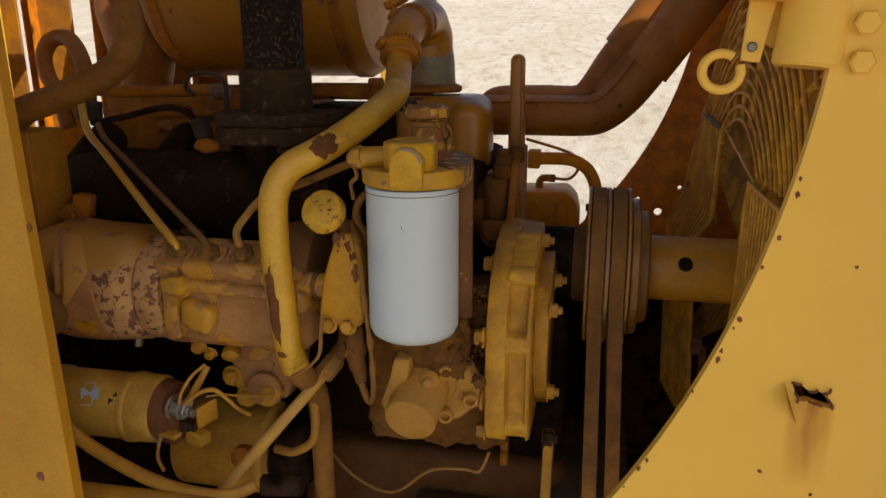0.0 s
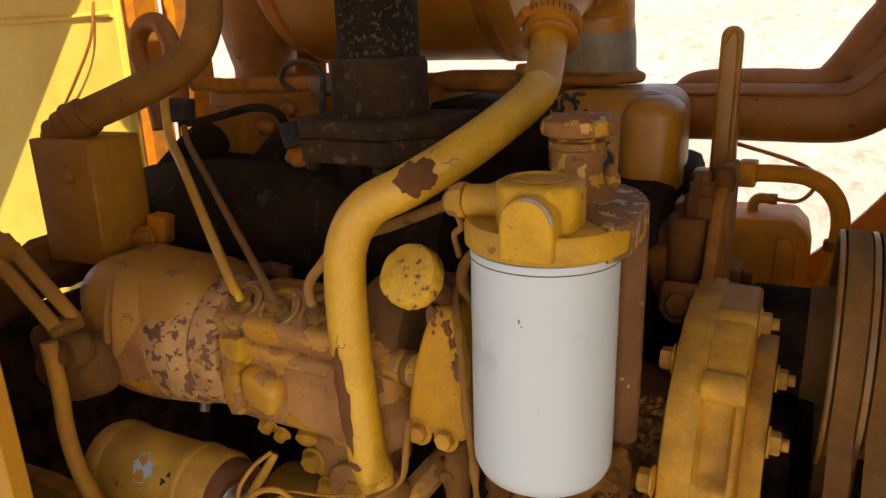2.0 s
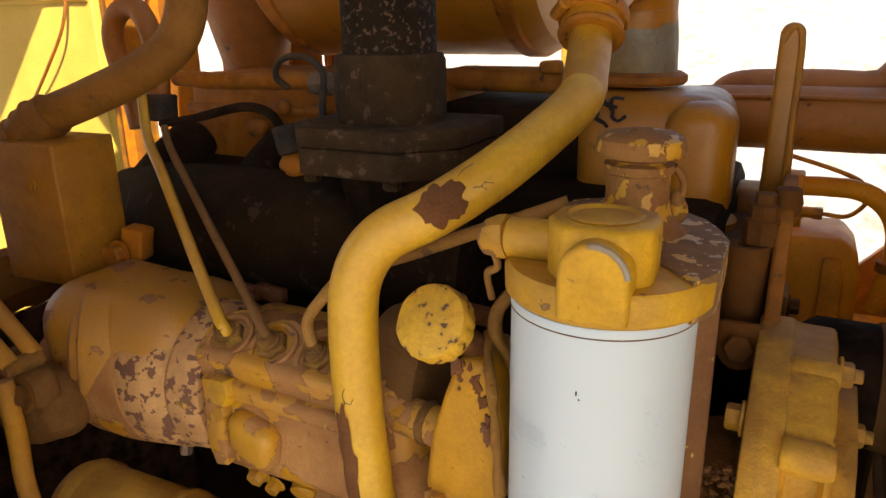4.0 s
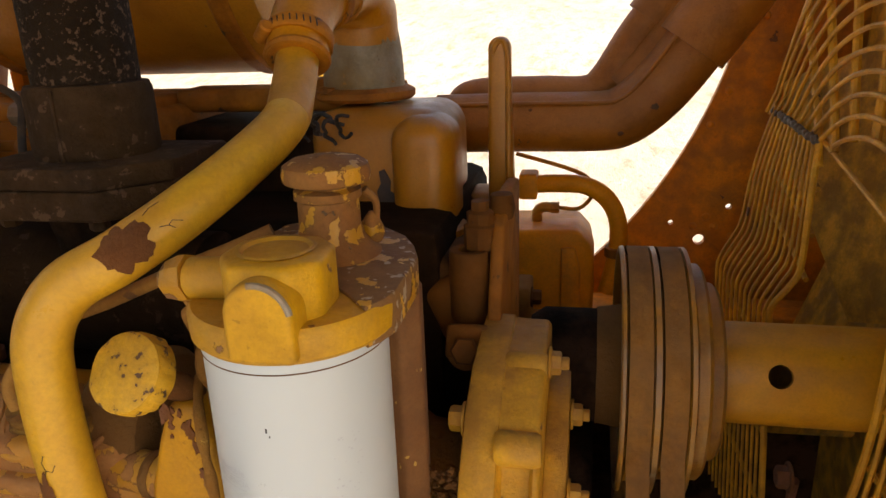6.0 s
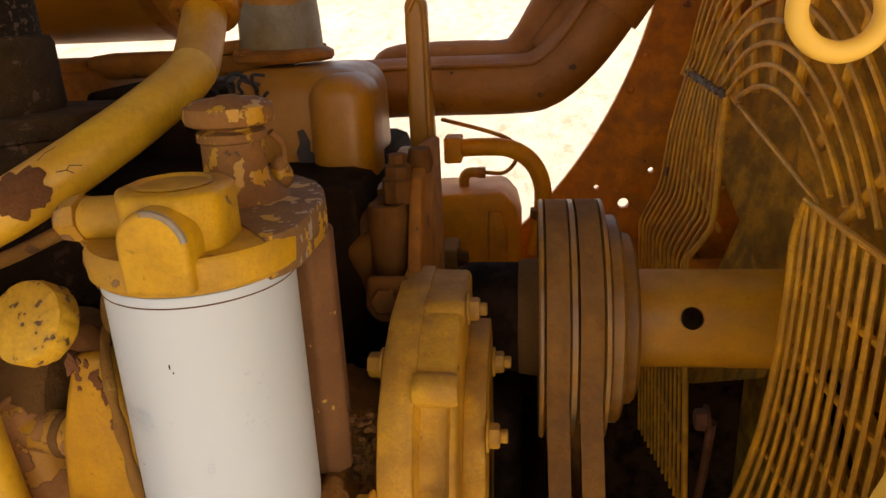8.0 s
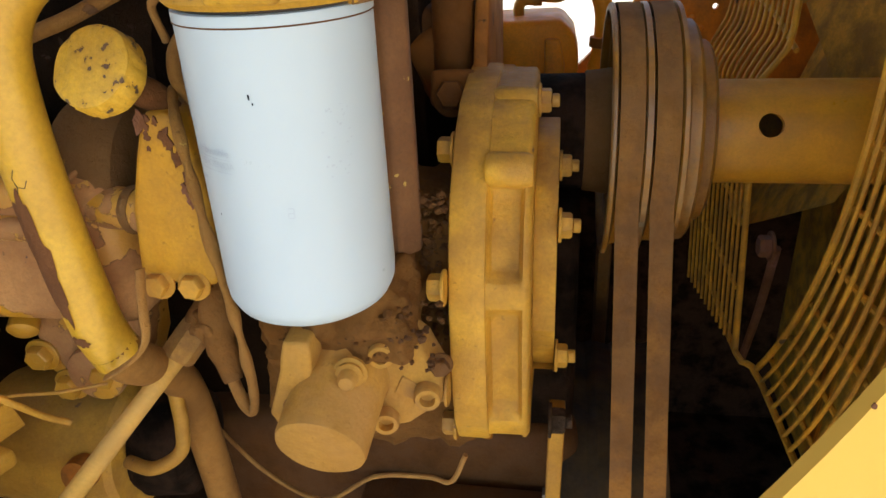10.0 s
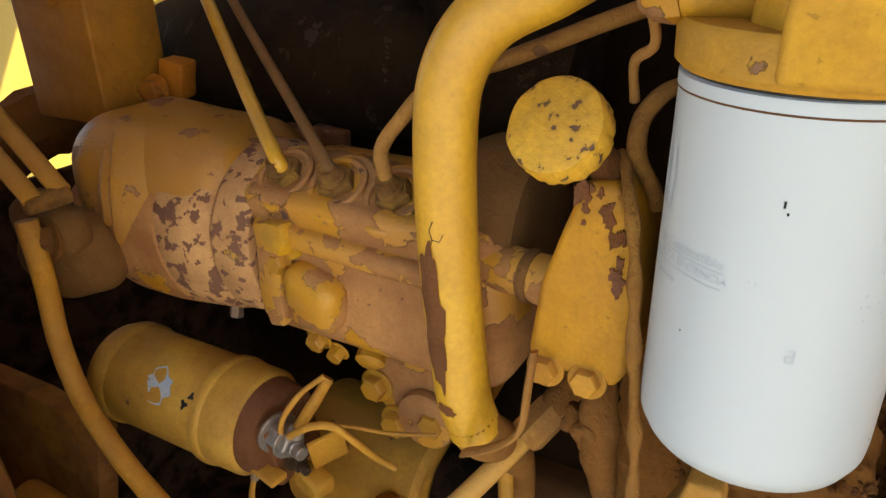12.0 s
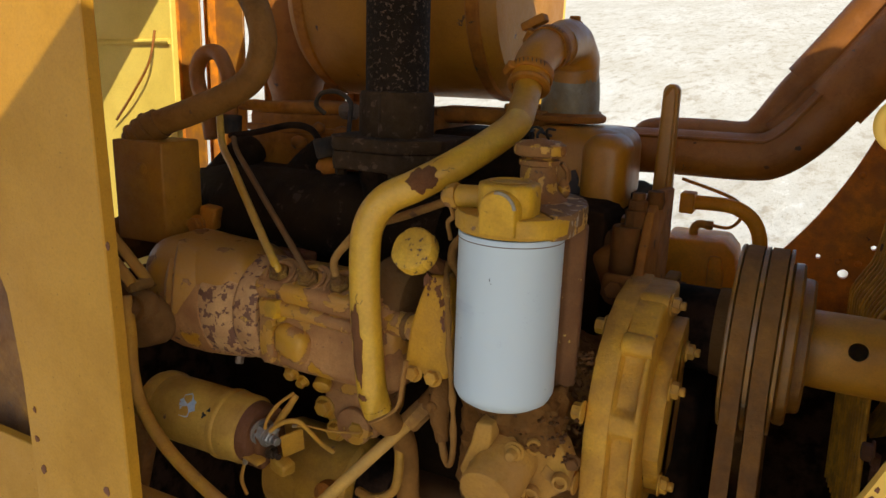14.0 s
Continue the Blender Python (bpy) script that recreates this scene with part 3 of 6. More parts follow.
# unseen hood roof, eave, overhang and raised door above, placed to shade the bay
hood = thing("hood", "unseen yellow engine hood and raised side door that shade the bay", "hood", (0, 1.0, 1.95))
part("shade_roof", prism([(-0.55, 0.585), (1.0, 0.585), (1.0, 1.13), (-0.55, 1.13)], "xy", 1.95, 1.965, 0.001, 1), M_panel, hood)
# dark sheet added below the roof to cut bounced light
part("dark_underside", prism([(-0.54, 0.60), (0.98, 0.60), (0.98, 1.115), (-0.54, 1.115)], "xy", 1.925, 1.9495, 0.004, 1), M_block, hood, "added near-black sheet under the hood that absorbs light")
part("shade_eave", prism([(-0.635, 0.41), (-0.10, 0.41), (-0.10, 0.584), (-0.635, 0.584)], "xy", 1.95, 1.962, 0.001, 1), M_panel, hood)
part("shade_overhang", prism([(-1.8, 0.6), (-0.872, 0.6), (-0.872, 1.19), (-1.8, 1.19)], "xy", 1.95, 1.965, 0.001, 1), M_panel, hood)
bm = bmesh.new()
block((0.641, 0.147, 2.134), (1.458, 0.95, 0.014), (-21, 0, 0), 0.002, 1, bm)
part("shade_door", bm, M_panel, hood)

# cab wall and orange sheets at the far left
cab = thing("cab_wall", "yellow cab front wall, half in sun", "wall", (-1.2, 1.2, 0.5))
part("sheet", prism([(-1.8, 0.5), (-1.055, 0.5), (-1.055, 2.3), (-1.8, 2.3)], "xz", 1.20, 1.215, 0.002, 1), M_cab, cab)
part("weld_seam", tube([(-1.5, 1.198, 1.64), (-1.25, 1.198, 1.637), (-1.06, 1.198, 1.64)], 0.006, 8, 4, lump=0.5), M_cab, cab)
part("cable", tube([(-1.09, 1.19, 1.66), (-1.10, 1.18, 1.60), (-1.15, 1.18, 1.54), (-1.22, 1.19, 1.48)], 0.0025, 8), M_radpipe, cab)
back = thing("back_sheeting", "upright orange sheet metal strips with light between them", "sheet metal", (-0.85, 1.5, 0.5))
for x0, x1, y in ((-1.45, -1.30, 1.46), (-1.295, -1.226, 1.44), (-1.222, -1.163, 1.47), (-1.16, -1.075, 1.42), (-1.072, -1.0, 1.5), (-0.985, -0.935, 1.44), (-0.928, -0.86, 1.5), (-0.852, -0.78, 1.52)):
    part("strip", prism([(x0, 0.5), (x1, 0.5), (x1, 2.2), (x0, 2.2)], "xz", y, y + 0.006, 0.001, 1), M_drum, back)
    part("fold", prism([(y - 0.02, 0.5), (y, 0.5), (y, 2.2), (y - 0.02, 2.2)], "yz", x0, x0 + 0.004, 0, 1), M_plate, back)

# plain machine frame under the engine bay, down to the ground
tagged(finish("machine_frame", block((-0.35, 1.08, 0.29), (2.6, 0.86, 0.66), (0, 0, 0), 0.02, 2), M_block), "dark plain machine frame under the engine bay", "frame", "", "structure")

# added dark sheets that close the bay below and behind, standing in for shade
belly = thing("closing_pan", "added dark pan under the engine that blocks light from below", "belly pan", (-0.2, 1.1, 0.62))
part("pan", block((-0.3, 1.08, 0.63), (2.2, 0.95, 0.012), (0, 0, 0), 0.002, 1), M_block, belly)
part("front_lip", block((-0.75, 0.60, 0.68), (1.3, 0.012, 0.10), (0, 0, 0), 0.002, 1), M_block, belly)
frm = thing("far_closing_wall", "added dark wall that closes the bay behind the engine", "frame rail", (-0.2, 1.5, 0.62))
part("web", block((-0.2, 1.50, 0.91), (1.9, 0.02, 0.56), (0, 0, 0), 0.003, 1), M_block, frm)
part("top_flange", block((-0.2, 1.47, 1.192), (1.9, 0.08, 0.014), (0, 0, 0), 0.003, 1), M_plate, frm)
cw = thing("rear_closing_plate", "added dark plate that closes the bay behind the pump", "bulkhead", (-1.0, 1.0, 0.62))
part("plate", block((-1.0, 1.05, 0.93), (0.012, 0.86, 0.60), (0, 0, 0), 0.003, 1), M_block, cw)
# near-black mass added where only deep shade shows between cover and belts
fcase = thing("front_dark_fill", "added near-black mass filling the dark gap in front of the engine block", "engine", (-0.03, 1.1, 0.65))
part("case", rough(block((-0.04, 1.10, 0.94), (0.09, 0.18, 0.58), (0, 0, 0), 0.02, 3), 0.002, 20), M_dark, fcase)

# ---- engine mass ----
M_lowdark = surface("dirty_low_paint", (0.12, 0.046, 0.008), (0.07, 0.027, 0.007), dust=(0.15, 0.065, 0.02), dusty=0.4, rough=0.75)
engine = thing("engine_block", "near-black engine block and brown cylinder head", "engine", (-0.4, 1.15, 0.6))
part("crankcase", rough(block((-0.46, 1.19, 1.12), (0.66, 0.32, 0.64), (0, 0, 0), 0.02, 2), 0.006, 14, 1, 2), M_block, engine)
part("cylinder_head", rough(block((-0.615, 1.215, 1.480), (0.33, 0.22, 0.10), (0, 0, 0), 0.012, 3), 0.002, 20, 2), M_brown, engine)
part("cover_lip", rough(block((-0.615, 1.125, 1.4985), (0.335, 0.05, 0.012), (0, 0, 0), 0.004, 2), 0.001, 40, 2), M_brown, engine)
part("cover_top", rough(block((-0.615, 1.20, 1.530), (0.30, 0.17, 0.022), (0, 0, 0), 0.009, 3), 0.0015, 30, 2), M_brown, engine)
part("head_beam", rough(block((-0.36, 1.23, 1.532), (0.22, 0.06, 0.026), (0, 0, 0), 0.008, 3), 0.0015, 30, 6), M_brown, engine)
# near-black block put in for the shade under the head beam
part("dark_gap_block", rough(block((-0.36, 1.24, 1.46), (0.20, 0.16, 0.10), (0, 0, 0), 0.012, 3), 0.003, 20, 2), M_block, engine)
for x in (-0.30, -0.335, -0.285):
    part("beam_boss", rough(block((x, 1.205, 1.548), (0.026, 0.024, 0.014), (0, 0, 12), 0.005, 2), 0.0015, 60, x), M_brown, engine)
part("front_plate", prism([(0.99, 0.9), (1.17, 0.9), (1.17, 1.455), (1.10, 1.46), (1.04, 1.44), (1.0, 1.36)], "yz", -0.088, -0.076, 0.003), M_brown, engine)
part("oil_pan", rough(block((-0.20, 1.10, 0.90), (0.42, 0.22, 0.20), (0, 0, 0), 0.02, 3), 0.003, 12, 5), M_lowdark, engine)
part("head_plug", rod((-0.545, 1.085, 1.475), -Y, 0.022, 0.018), M_brown, engine)
for x, z, r in ((-0.575, 1.50, 0.011), (-0.62, 1.505, 0.009), (-0.66, 1.48, 0.012), (-0.49, 1.47, 0.013)):
    part("casting_boss", ball((x, 1.09, z), r, (1.3, 1, 1), 2, 0.003, 60, x), M_brown, engine)
manifold = thing("exhaust_manifold", "sooty black cast iron exhaust manifold", "manifold", (-0.57, 1.0, 1.33))
part("log", rough(tube([(-0.81, 1.03, 1.375), (-0.70, 1.01, 1.385), (-0.5, 1.0, 1.39), (-0.33, 1.0, 1.385)], [0.056, 0.064, 0.062, 0.055], 28), 0.003, 30, 3), M_manifold, manifold)
for x in (-0.77, -0.62, -0.47):
    part("runner", tube([(x, 1.0, 1.40), (x, 1.06, 1.44), (x, 1.10, 1.46)], 0.03, 16), M_manifold, manifold)
for x, z in ((-0.575, 1.335), (-0.54, 1.338), (-0.31, 1.355)):
    part("red_tab", block((x, 0.95, z), (0.035, 0.012, 0.016), (0, 4, 0), 0.003), M_rust, manifold)

stack = thing("exhaust_stack", "scaled dark iron exhaust stack on a square flange", "exhaust pipe", (-0.411, 0.985, 1.45))
SX, SY = -0.411, 0.985
part("pipe", rough(lathe([(0.041, 1.52), (0.0415, 1.60), (0.041, 1.7), (0.041, 1.93)], (SX, SY, 0), Z, 40), 0.0008, 90, 2), M_stack, stack)
part("collar", rough(lathe([(0.047, 1.512), (0.0495, 1.518), (0.0495, 1.566), (0.047, 1.572), (0.041, 1.573)], (SX, SY, 0), Z, 40), 0.0008, 60, 3), M_flange, stack)
part("collar_seam", tube([(SX + 0.004, SY - 0.0495, 1.515), (SX + 0.004, SY - 0.0495, 1.545), (SX + 0.004, SY - 0.0495, 1.57)], 0.0016, 6), M_flange, stack)
octo = lambda k: [(SX - 0.075 * k, SY - 0.045), (SX - 0.05 * k, SY - 0.075), (SX + 0.045 * k, SY - 0.075), (SX + 0.085 * k, SY - 0.03), (SX + 0.085 * k, SY + 0.06), (SX - 0.075 * k, SY + 0.06)]
part("upper_flange", prism(octo(1.0), "xy", 1.498, 1.515, 0.003), M_flange, stack)
part("lower_flange", prism(octo(0.97), "xy", 1.474, 1.4975, 0.003), M_flange, stack)
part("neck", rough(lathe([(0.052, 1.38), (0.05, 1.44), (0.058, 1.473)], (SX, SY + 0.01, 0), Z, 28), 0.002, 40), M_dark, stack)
part("bolt", bolt((SX - 0.055, SY - 0.05, 1.4735), -Z, 0.008, 0.010), M_flange, stack)
part("bolt", bolt((SX + 0.03, SY - 0.055, 1.4735), -Z, 0.008, 0.010), M_flange, stack)

drum = thing("air_cleaner_drum", "brown painted round air cleaner drum", "drum", (-0.55, 1.32, 1.54))
part("shell", lathe([(0.0, 0), (0.13, 0), (0.155, 0.006), (0.166, 0.02), (0.169, 0.034), (0.169, 0.36), (0.166, 0.375), (0.155, 0.39), (0.13, 0.396), (0, 0.398)], (-0.745, 1.32, 1.724), X, 64), M_drum, drum)
for x in (-0.72, -0.40):
    part("band", lathe([(0.1688, 0), (0.1715, 0.003), (0.1715, 0.02), (0.1688, 0.023)], (x, 1.32, 1.724), X, 64), M_brown, drum)
duct = thing("intake_duct", "dark brown intake duct", "duct", (-0.83, 1.25, 1.5))
part("duct_tube", tube([(-0.80, 1.26, 1.52), (-0.80, 1.26, 1.66), (-0.79, 1.27, 1.80), (-0.76, 1.30, 1.95)], [0.04, 0.075, 0.085, 0.085], 28), M_radpipe, duct)
sup = thing("drum_support", "thin pale upright support behind the drum", "support", (-0.427, 1.62, 0.6))
part("upright", block((-0.427, 1.62, 1.3), (0.05, 0.02, 1.4), (0, 0, 0), 0.003), M_panel, sup)

# ---- thermostat housing, hose, pipe ----
th = thing("thermostat_housing", "brown painted thermostat casting with a worn grey aluminium elbow", "engine housing", (-0.19, 1.17, 1.41))
part("casting", rough(block((-0.212, 1.190, 1.470), (0.142, 0.15, 0.118), (0, 0, 0), 0.03, 6), 0.0015, 25, 4), M_therm, th)
part("lobe", rough(block((-0.163, 1.136, 1.4635), (0.062, 0.082, 0.122), (0, 0, 0), 0.026, 8), 0.001, 30, 3), M_therm, th)
part("torn_hole", prism([(-0.2075, 1.438), (-0.199, 1.441), (-0.1955, 1.433), (-0.190, 1.437), (-0.1915, 1.449), (-0.197, 1.452), (-0.196, 1.462), (-0.202, 1.474), (-0.2075, 1.472), (-0.206, 1.460), (-0.2105, 1.452)], "xz", 1.1132, 1.120, 0.0), M_black, th, "torn black hole in the casting")
part("foot", lathe([(0.038, 1.407), (0.040, 1.410), (0.040, 1.416), (0.036, 1.419)], (-0.163, 1.125, 0), Z, 32), M_therm, th)
part("elbow", tube([(-0.243, 1.20, 1.535), (-0.243, 1.20, 1.575), (-0.243, 1.195, 1.60)], [0.0435, 0.042, 0.040], 36), M_grey, th, "grey aluminium elbow with worn paint")
part("elbow_bend", rough(tube([(-0.243, 1.196, 1.596), (-0.241, 1.190, 1.622), (-0.238, 1.165, 1.642), (-0.236, 1.130, 1.643), (-0.235, 1.10, 1.636)], [0.0405, 0.038, 0.032, 0.029, 0.028], 32), 0.0012, 40), M_therm, th, "brown painted bend of the elbow")
part("elbow_lip", lathe([(0.050, 0), (0.053, 0.003), (0.053, 0.009), (0.046, 0.013)], (-0.242, 1.20, 1.533), Z, 40), M_brown, th)
part("bolt", bolt((-0.232, 1.160, 1.670), Z, 0.008, 0.009), M_brown, th)
for k in range(3):
    part("lip_bolt", bolt((-0.242 + 0.046 * math.cos(2.2 + 1.6 * k), 1.20 + 0.046 * math.sin(-2.2 + 1.6 * k), 1.541), Z, 0.007, 0.007), M_brown, th)
lug = thing("top_bracket", "small rusty bracket lug on the housing", "bracket", (-0.268, 1.10, 1.64))
part("lug", block((-0.268, 1.10, 1.666), (0.034, 0.022, 0.012), (0, -25, 0), 0.003), M_brown, lug)

LOW = [(-0.3265, 0.8058, 1.222), (-0.3225, 0.8140, 1.203), (-0.3215, 0.836, 1.181), (-0.3225, 0.864, 1.150), (-0.327, 0.884, 1.105), (-0.333, 0.90, 1.02), (-0.34, 0.92, 0.86)]
PIPE = [(-0.3240, 0.8090, 1.210), (-0.3280, 0.8045, 1.230), (-0.330, 0.802, 1.25), (-0.3365, 0.80, 1.33), (-0.338, 0.80, 1.40),
        (-0.334, 0.803, 1.437), (-0.318, 0.811, 1.463), (-0.288, 0.824, 1.480), (-0.262, 0.855, 1.499), (-0.244, 0.905, 1.519), (-0.231, 0.955, 1.541), (-0.236, 0.990, 1.559), (-0.244, 1.030, 1.590)]
M_lowhose = surface("dusty_brown_hose", (0.30, 0.15, 0.05), (0.16, 0.075, 0.024), dusty=0.5, rough=0.8)
pipe = thing("coolant_pipe", "bent yellow steel coolant pipe with flaked rusty patches", "pipe", (-0.35, 0.95, 0.86))
part("lower_hose", tube(LOW, [0.0172, 0.0170, 0.0160, 0.0155, 0.015, 0.015, 0.015], 24, 8), M_lowhose, pipe, "dusty brown lower hose")
main = part("pipe_run", tube(PIPE, 0.0173, 28, 10), M_pipe, pipe)
part("rust_flake", tube_patch(PIPE, 0.0173, 0.565, 0.63, -70, 62, seed=3), M_rust, main, "dark rust where the paint has flaked")
part("rust_flake", tube_patch(PIPE, 0.0173, 0.165, 0.275, -48, 24, seed=8), M_rust, main, "dark rust where the paint has flaked")
part("rust_flake", tube_patch(PIPE, 0.0173, 0.118, 0.155, -34, 16, seed=5), M_rust, main)
for way in ([(0.634, 4), (0.642, 12), (0.648, 8), (0.656, 22)], [(0.642, 12), (0.646, 24)], [(0.630, -38), (0.640, -46), (0.652, -42)], [(0.262, -8), (0.272, 2), (0.278, -3), (0.284, 5)], [(0.272, 2), (0.271, 16), (0.276, 24)]):
    part("paint_crack", crack_line(PIPE, 0.0173, way), M_black, main)
END = smooth_path(PIPE, 10)[102:]
part("pipe_end", tube(END, 0.01745, 28, 1), M_ochre, main, "ochre painted upper end of the pipe")
HOSE = [(-0.2425, 1.022, 1.583), (-0.2445, 1.034, 1.598), (-0.245, 1.054, 1.618), (-0.241, 1.080, 1.632), (-0.236, 1.105, 1.639)]
part("rubber_hose", tube(HOSE, [0.0252, 0.0258, 0.0262, 0.027, 0.028], 28), M_therm, pipe, "short brown hose sleeve")
part("hose_mouth", lathe([(0.0178, 0.004), (0.0185, 0.0), (0.0215, -0.0012), (0.0262, 0.0), (0.0275, 0.003), (0.0262, 0.006)], HOSE[0], (-0.10, 0.62, 0.78), 36), M_brown, pipe, "turned lip of the hose")
for c, d, r in (((-0.2440, 1.0335, 1.5985), (-0.08, 0.66, 0.75), 0.0262), ((-0.2400, 1.083, 1.633), (0.13, 0.95, 0.27), 0.0275)):
    c, d = Vector(c), Vector(d).normalized()
    cl = part("hose_clamp", lathe([(r, -0.006), (r + 0.0012, -0.0064), (r + 0.0022, -0.005), (r + 0.0022, 0.005), (r + 0.0012, 0.0064), (r, 0.006)], c, d, 36), M_brown, pipe, "brown worm-drive hose clamp")
    side = d.cross(Z).normalized()
    up = side.cross(d)
    for k in range(9):
        o = side * math.sin(radians(-44 + 11 * k)) + up * math.cos(radians(-44 + 11 * k))
        part("thread_slot", tube([c + o * (r + 0.0023) - d * 0.003 + side * 0.0006, c + o * (r + 0.0023) + d * 0.003 - side * 0.0006], 0.0006, 5, 1), M_black, cl)
    part("screw", rod(c - side * (r + 0.004) + up * 0.008 - d * 0.004, side * 0.6 + up * 0.9, 0.0058, 0.020, 12), M_brown, cl)
part("strap", tube([(-0.319, 0.785, 1.210), (-0.305, 0.784, 1.219), (-0.289, 0.784, 1.232), (-0.2815, 0.785, 1.245), (-0.280, 0.788, 1.268), (-0.280, 0.795, 1.29)], 0.0052, 10, 5, flat=0.35), M_muddy, pipe, "flat clamp strap")

# ---- white filter ----
FX, FY = -0.170, 0.809
flt = thing("fuel_filter", "white spin-on fuel filter canister with faded print", "filter", (FX, FY, 1.269))
can = part("canister", lathe([(0.0, 1.269), (0.030, 1.269), (0.042, 1.2705), (0.0485, 1.275), (0.0519, 1.282), (0.0525, 1.289), (0.0525, 1.442), (0.0530, 1.4435), (0.0530, 1.4485), (0.050, 1.450), (0.0, 1.450)], (FX, FY, 0), Z, 72), M_white, flt)
part("seam_line", lathe([(0.0529, 1.4425), (0.0533, 1.443), (0.0529, 1.4435)], (FX, FY, 0), Z, 72), M_fitrust, can)


def on_can(a, z, w, h, lift=0.0003, bm=None):
    """A small printed bar bent round the canister."""
    bm = bm or bmesh.new()
    n = max(2, int(w / 0.002))
    r = 0.0525 + lift
    v = [[bm.verts.new((FX + r * math.sin(a + w / 0.052 * (i / n - 0.5)), FY - r * math.cos(a + w / 0.052 * (i / n - 0.5)), z + q * h / 2)) for i in range(n + 1)] for q in (-1, 1)]
    for i in range(n):
        bm.faces.new((v[0][i], v[0][i + 1], v[1][i + 1], v[1][i]))
    return bm


def wrap(bm, a, z):
    """Bends flat letters round the canister at the angle a and height z."""
    for v in bm.verts:
        t = a + v.co.x / 0.052
        v.co = (FX + 0.0528 * math.sin(t), FY - 0.0528 * math.cos(t), z + v.co.y)
    return bm


part("print", wrap(lettering("de Combustible", 0.0062), -0.70, 1.3800), M_print, can, "faded grey lettering")
part("print", wrap(lettering("ALTA EFICIENCIA", 0.0052), -0.66, 1.3730), M_print, can, "faded grey lettering")
bm = bmesh.new()
for z in (1.3765, 1.3692):
    on_can(-0.72, z, 0.042, 0.0004, bm=bm)
for i in range(4):
    on_can(-1.02 + 0.07 * i, 1.3630, 0.0028, 0.0016, bm=bm)
part("print_rule", bm, M_print, can, "faded frame lines and unreadable marks")
bm = bmesh.new()
for q in (-1, 1):
    for k in range(6):
        on_can(-1.10 + q * 0.075, 1.394 + 0.0046 * k, 0.0055 - 0.0004 * abs(k - 3) * 2, 0.0046, bm=bm)
part("emblem", bm, M_print, can, "worn grey emblem")
rnd = random.Random(5)
bm = bmesh.new()
for i in range(26):
    on_can(0.83 + rnd.uniform(-0.16, 0.16), 1.376 + rnd.uniform(-0.014, 0.026), rnd.uniform(0.0006, 0.0018), rnd.uniform(0.0004, 0.0012), bm=bm)
part("stamp", bm, M_print, can, "worn grey stamped marks")
bm = bmesh.new()
for k in range(3):
    on_can(0.255, 1.3450 + 0.0028 * k, 0.0030, 0.0005, bm=bm)
for da, z in ((-0.03, 1.3465), (0.03, 1.3465), (0.03, 1.3492)):
    on_can(0.255 + da, z, 0.0005, 0.0026, bm=bm)
part("stamp", bm, M_print, can)
for a, z, w, h in ((0.02, 1.4105, 0.0009, 0.0028), (0.05, 1.407, 0.0008, 0.0012), (-0.62, 1.343, 0.0008, 0.001)):
    part("black_nick", on_can(a, z, w, h), M_black, can)

hd = thing("filter_head", "yellow cast filter head with a chipped mounting bracket", "filter head", (FX, 0.86, 1.27))
part("gasket", lathe([(0.0505, 1.4495), (0.0518, 1.4505), (0.0518, 1.4525), (0.0505, 1.4535)], (FX + 0.002, FY - 0.003, 0), Z, 60), M_black, hd)
part("flange", lathe([(0.0545, 1.4515), (0.0575, 1.4545), (0.0580, 1.4670), (0.0555, 1.4705), (0.0, 1.4715)], (FX + 0.003, FY - 0.004, 0), Z, 60), M_head, hd)
brk = [(-0.205, 0.862), (-0.186, 0.853), (-0.163, 0.834), (-0.147, 0.812), (-0.131, 0.795), (-0.1185, 0.780), (-0.1125, 0.790), (-0.1085, 0.803), (-0.1095, 0.862), (-0.117, 0.884), (-0.128, 0.905), (-0.148, 0.925), (-0.19, 0.945), (-0.222, 0.925), (-0.228, 0.88)]
part("bracket_top", prism(brk, "xy", 1.4490, 1.4728, 0.0012), peeling("worn_bracket_paint", (0.56, 0.32, 0.03), (0.25, 0.135, 0.055), (0.38, 0.29, 0.20), 0.57, 0.600, 52, 95, 0.4), hd, "worn grey-brown bracket top")
col = [(-0.175, 0.868), (-0.122, 0.853), (-0.110, 0.866), (-0.113, 0.884), (-0.128, 0.905), (-0.148, 0.925), (-0.19, 0.94), (-0.21, 0.90)]
part("bracket_leg", rough(prism(col, "xy", 1.272, 1.4490, 0.003), 0.001, 40), peeling("leg_paint", (0.30, 0.14, 0.04), (0.20, 0.09, 0.034), (0.50, 0.31, 0.07), 0.64, 0.69, 20, 100, 0.6), hd, "brown upright bracket leg")
oct8 = [(-0.194, 0.776), (-0.180, 0.757), (-0.150, 0.757), (-0.137, 0.772), (-0.138, 0.80), (-0.152, 0.815), (-0.182, 0.815), (-0.194, 0.80)]
part("boss", prism(oct8, "xy", 1.4670, 1.5005, 0.004, 3), M_head, hd)
part("boss_ring", lathe([(0.019, 1.5000), (0.021, 1.5015), (0.019, 1.5022), (0.0175, 1.5010), (0.017, 1.5005), (0, 1.5004)], (-0.166, 0.786, 0), Z, 36), M_head, hd)
part("lug", prism([(-0.1795, 1.4540), (-0.1435, 1.4540), (-0.1435, 1.4790)] + arc(-0.1615, 1.4790, 0.018, 0, 180, 14)[1:-1] + [(-0.1795, 1.4790)], "xz", 0.7455, 0.772, 0.0035, 3), M_head, hd, "rounded lug with a worn grey edge")
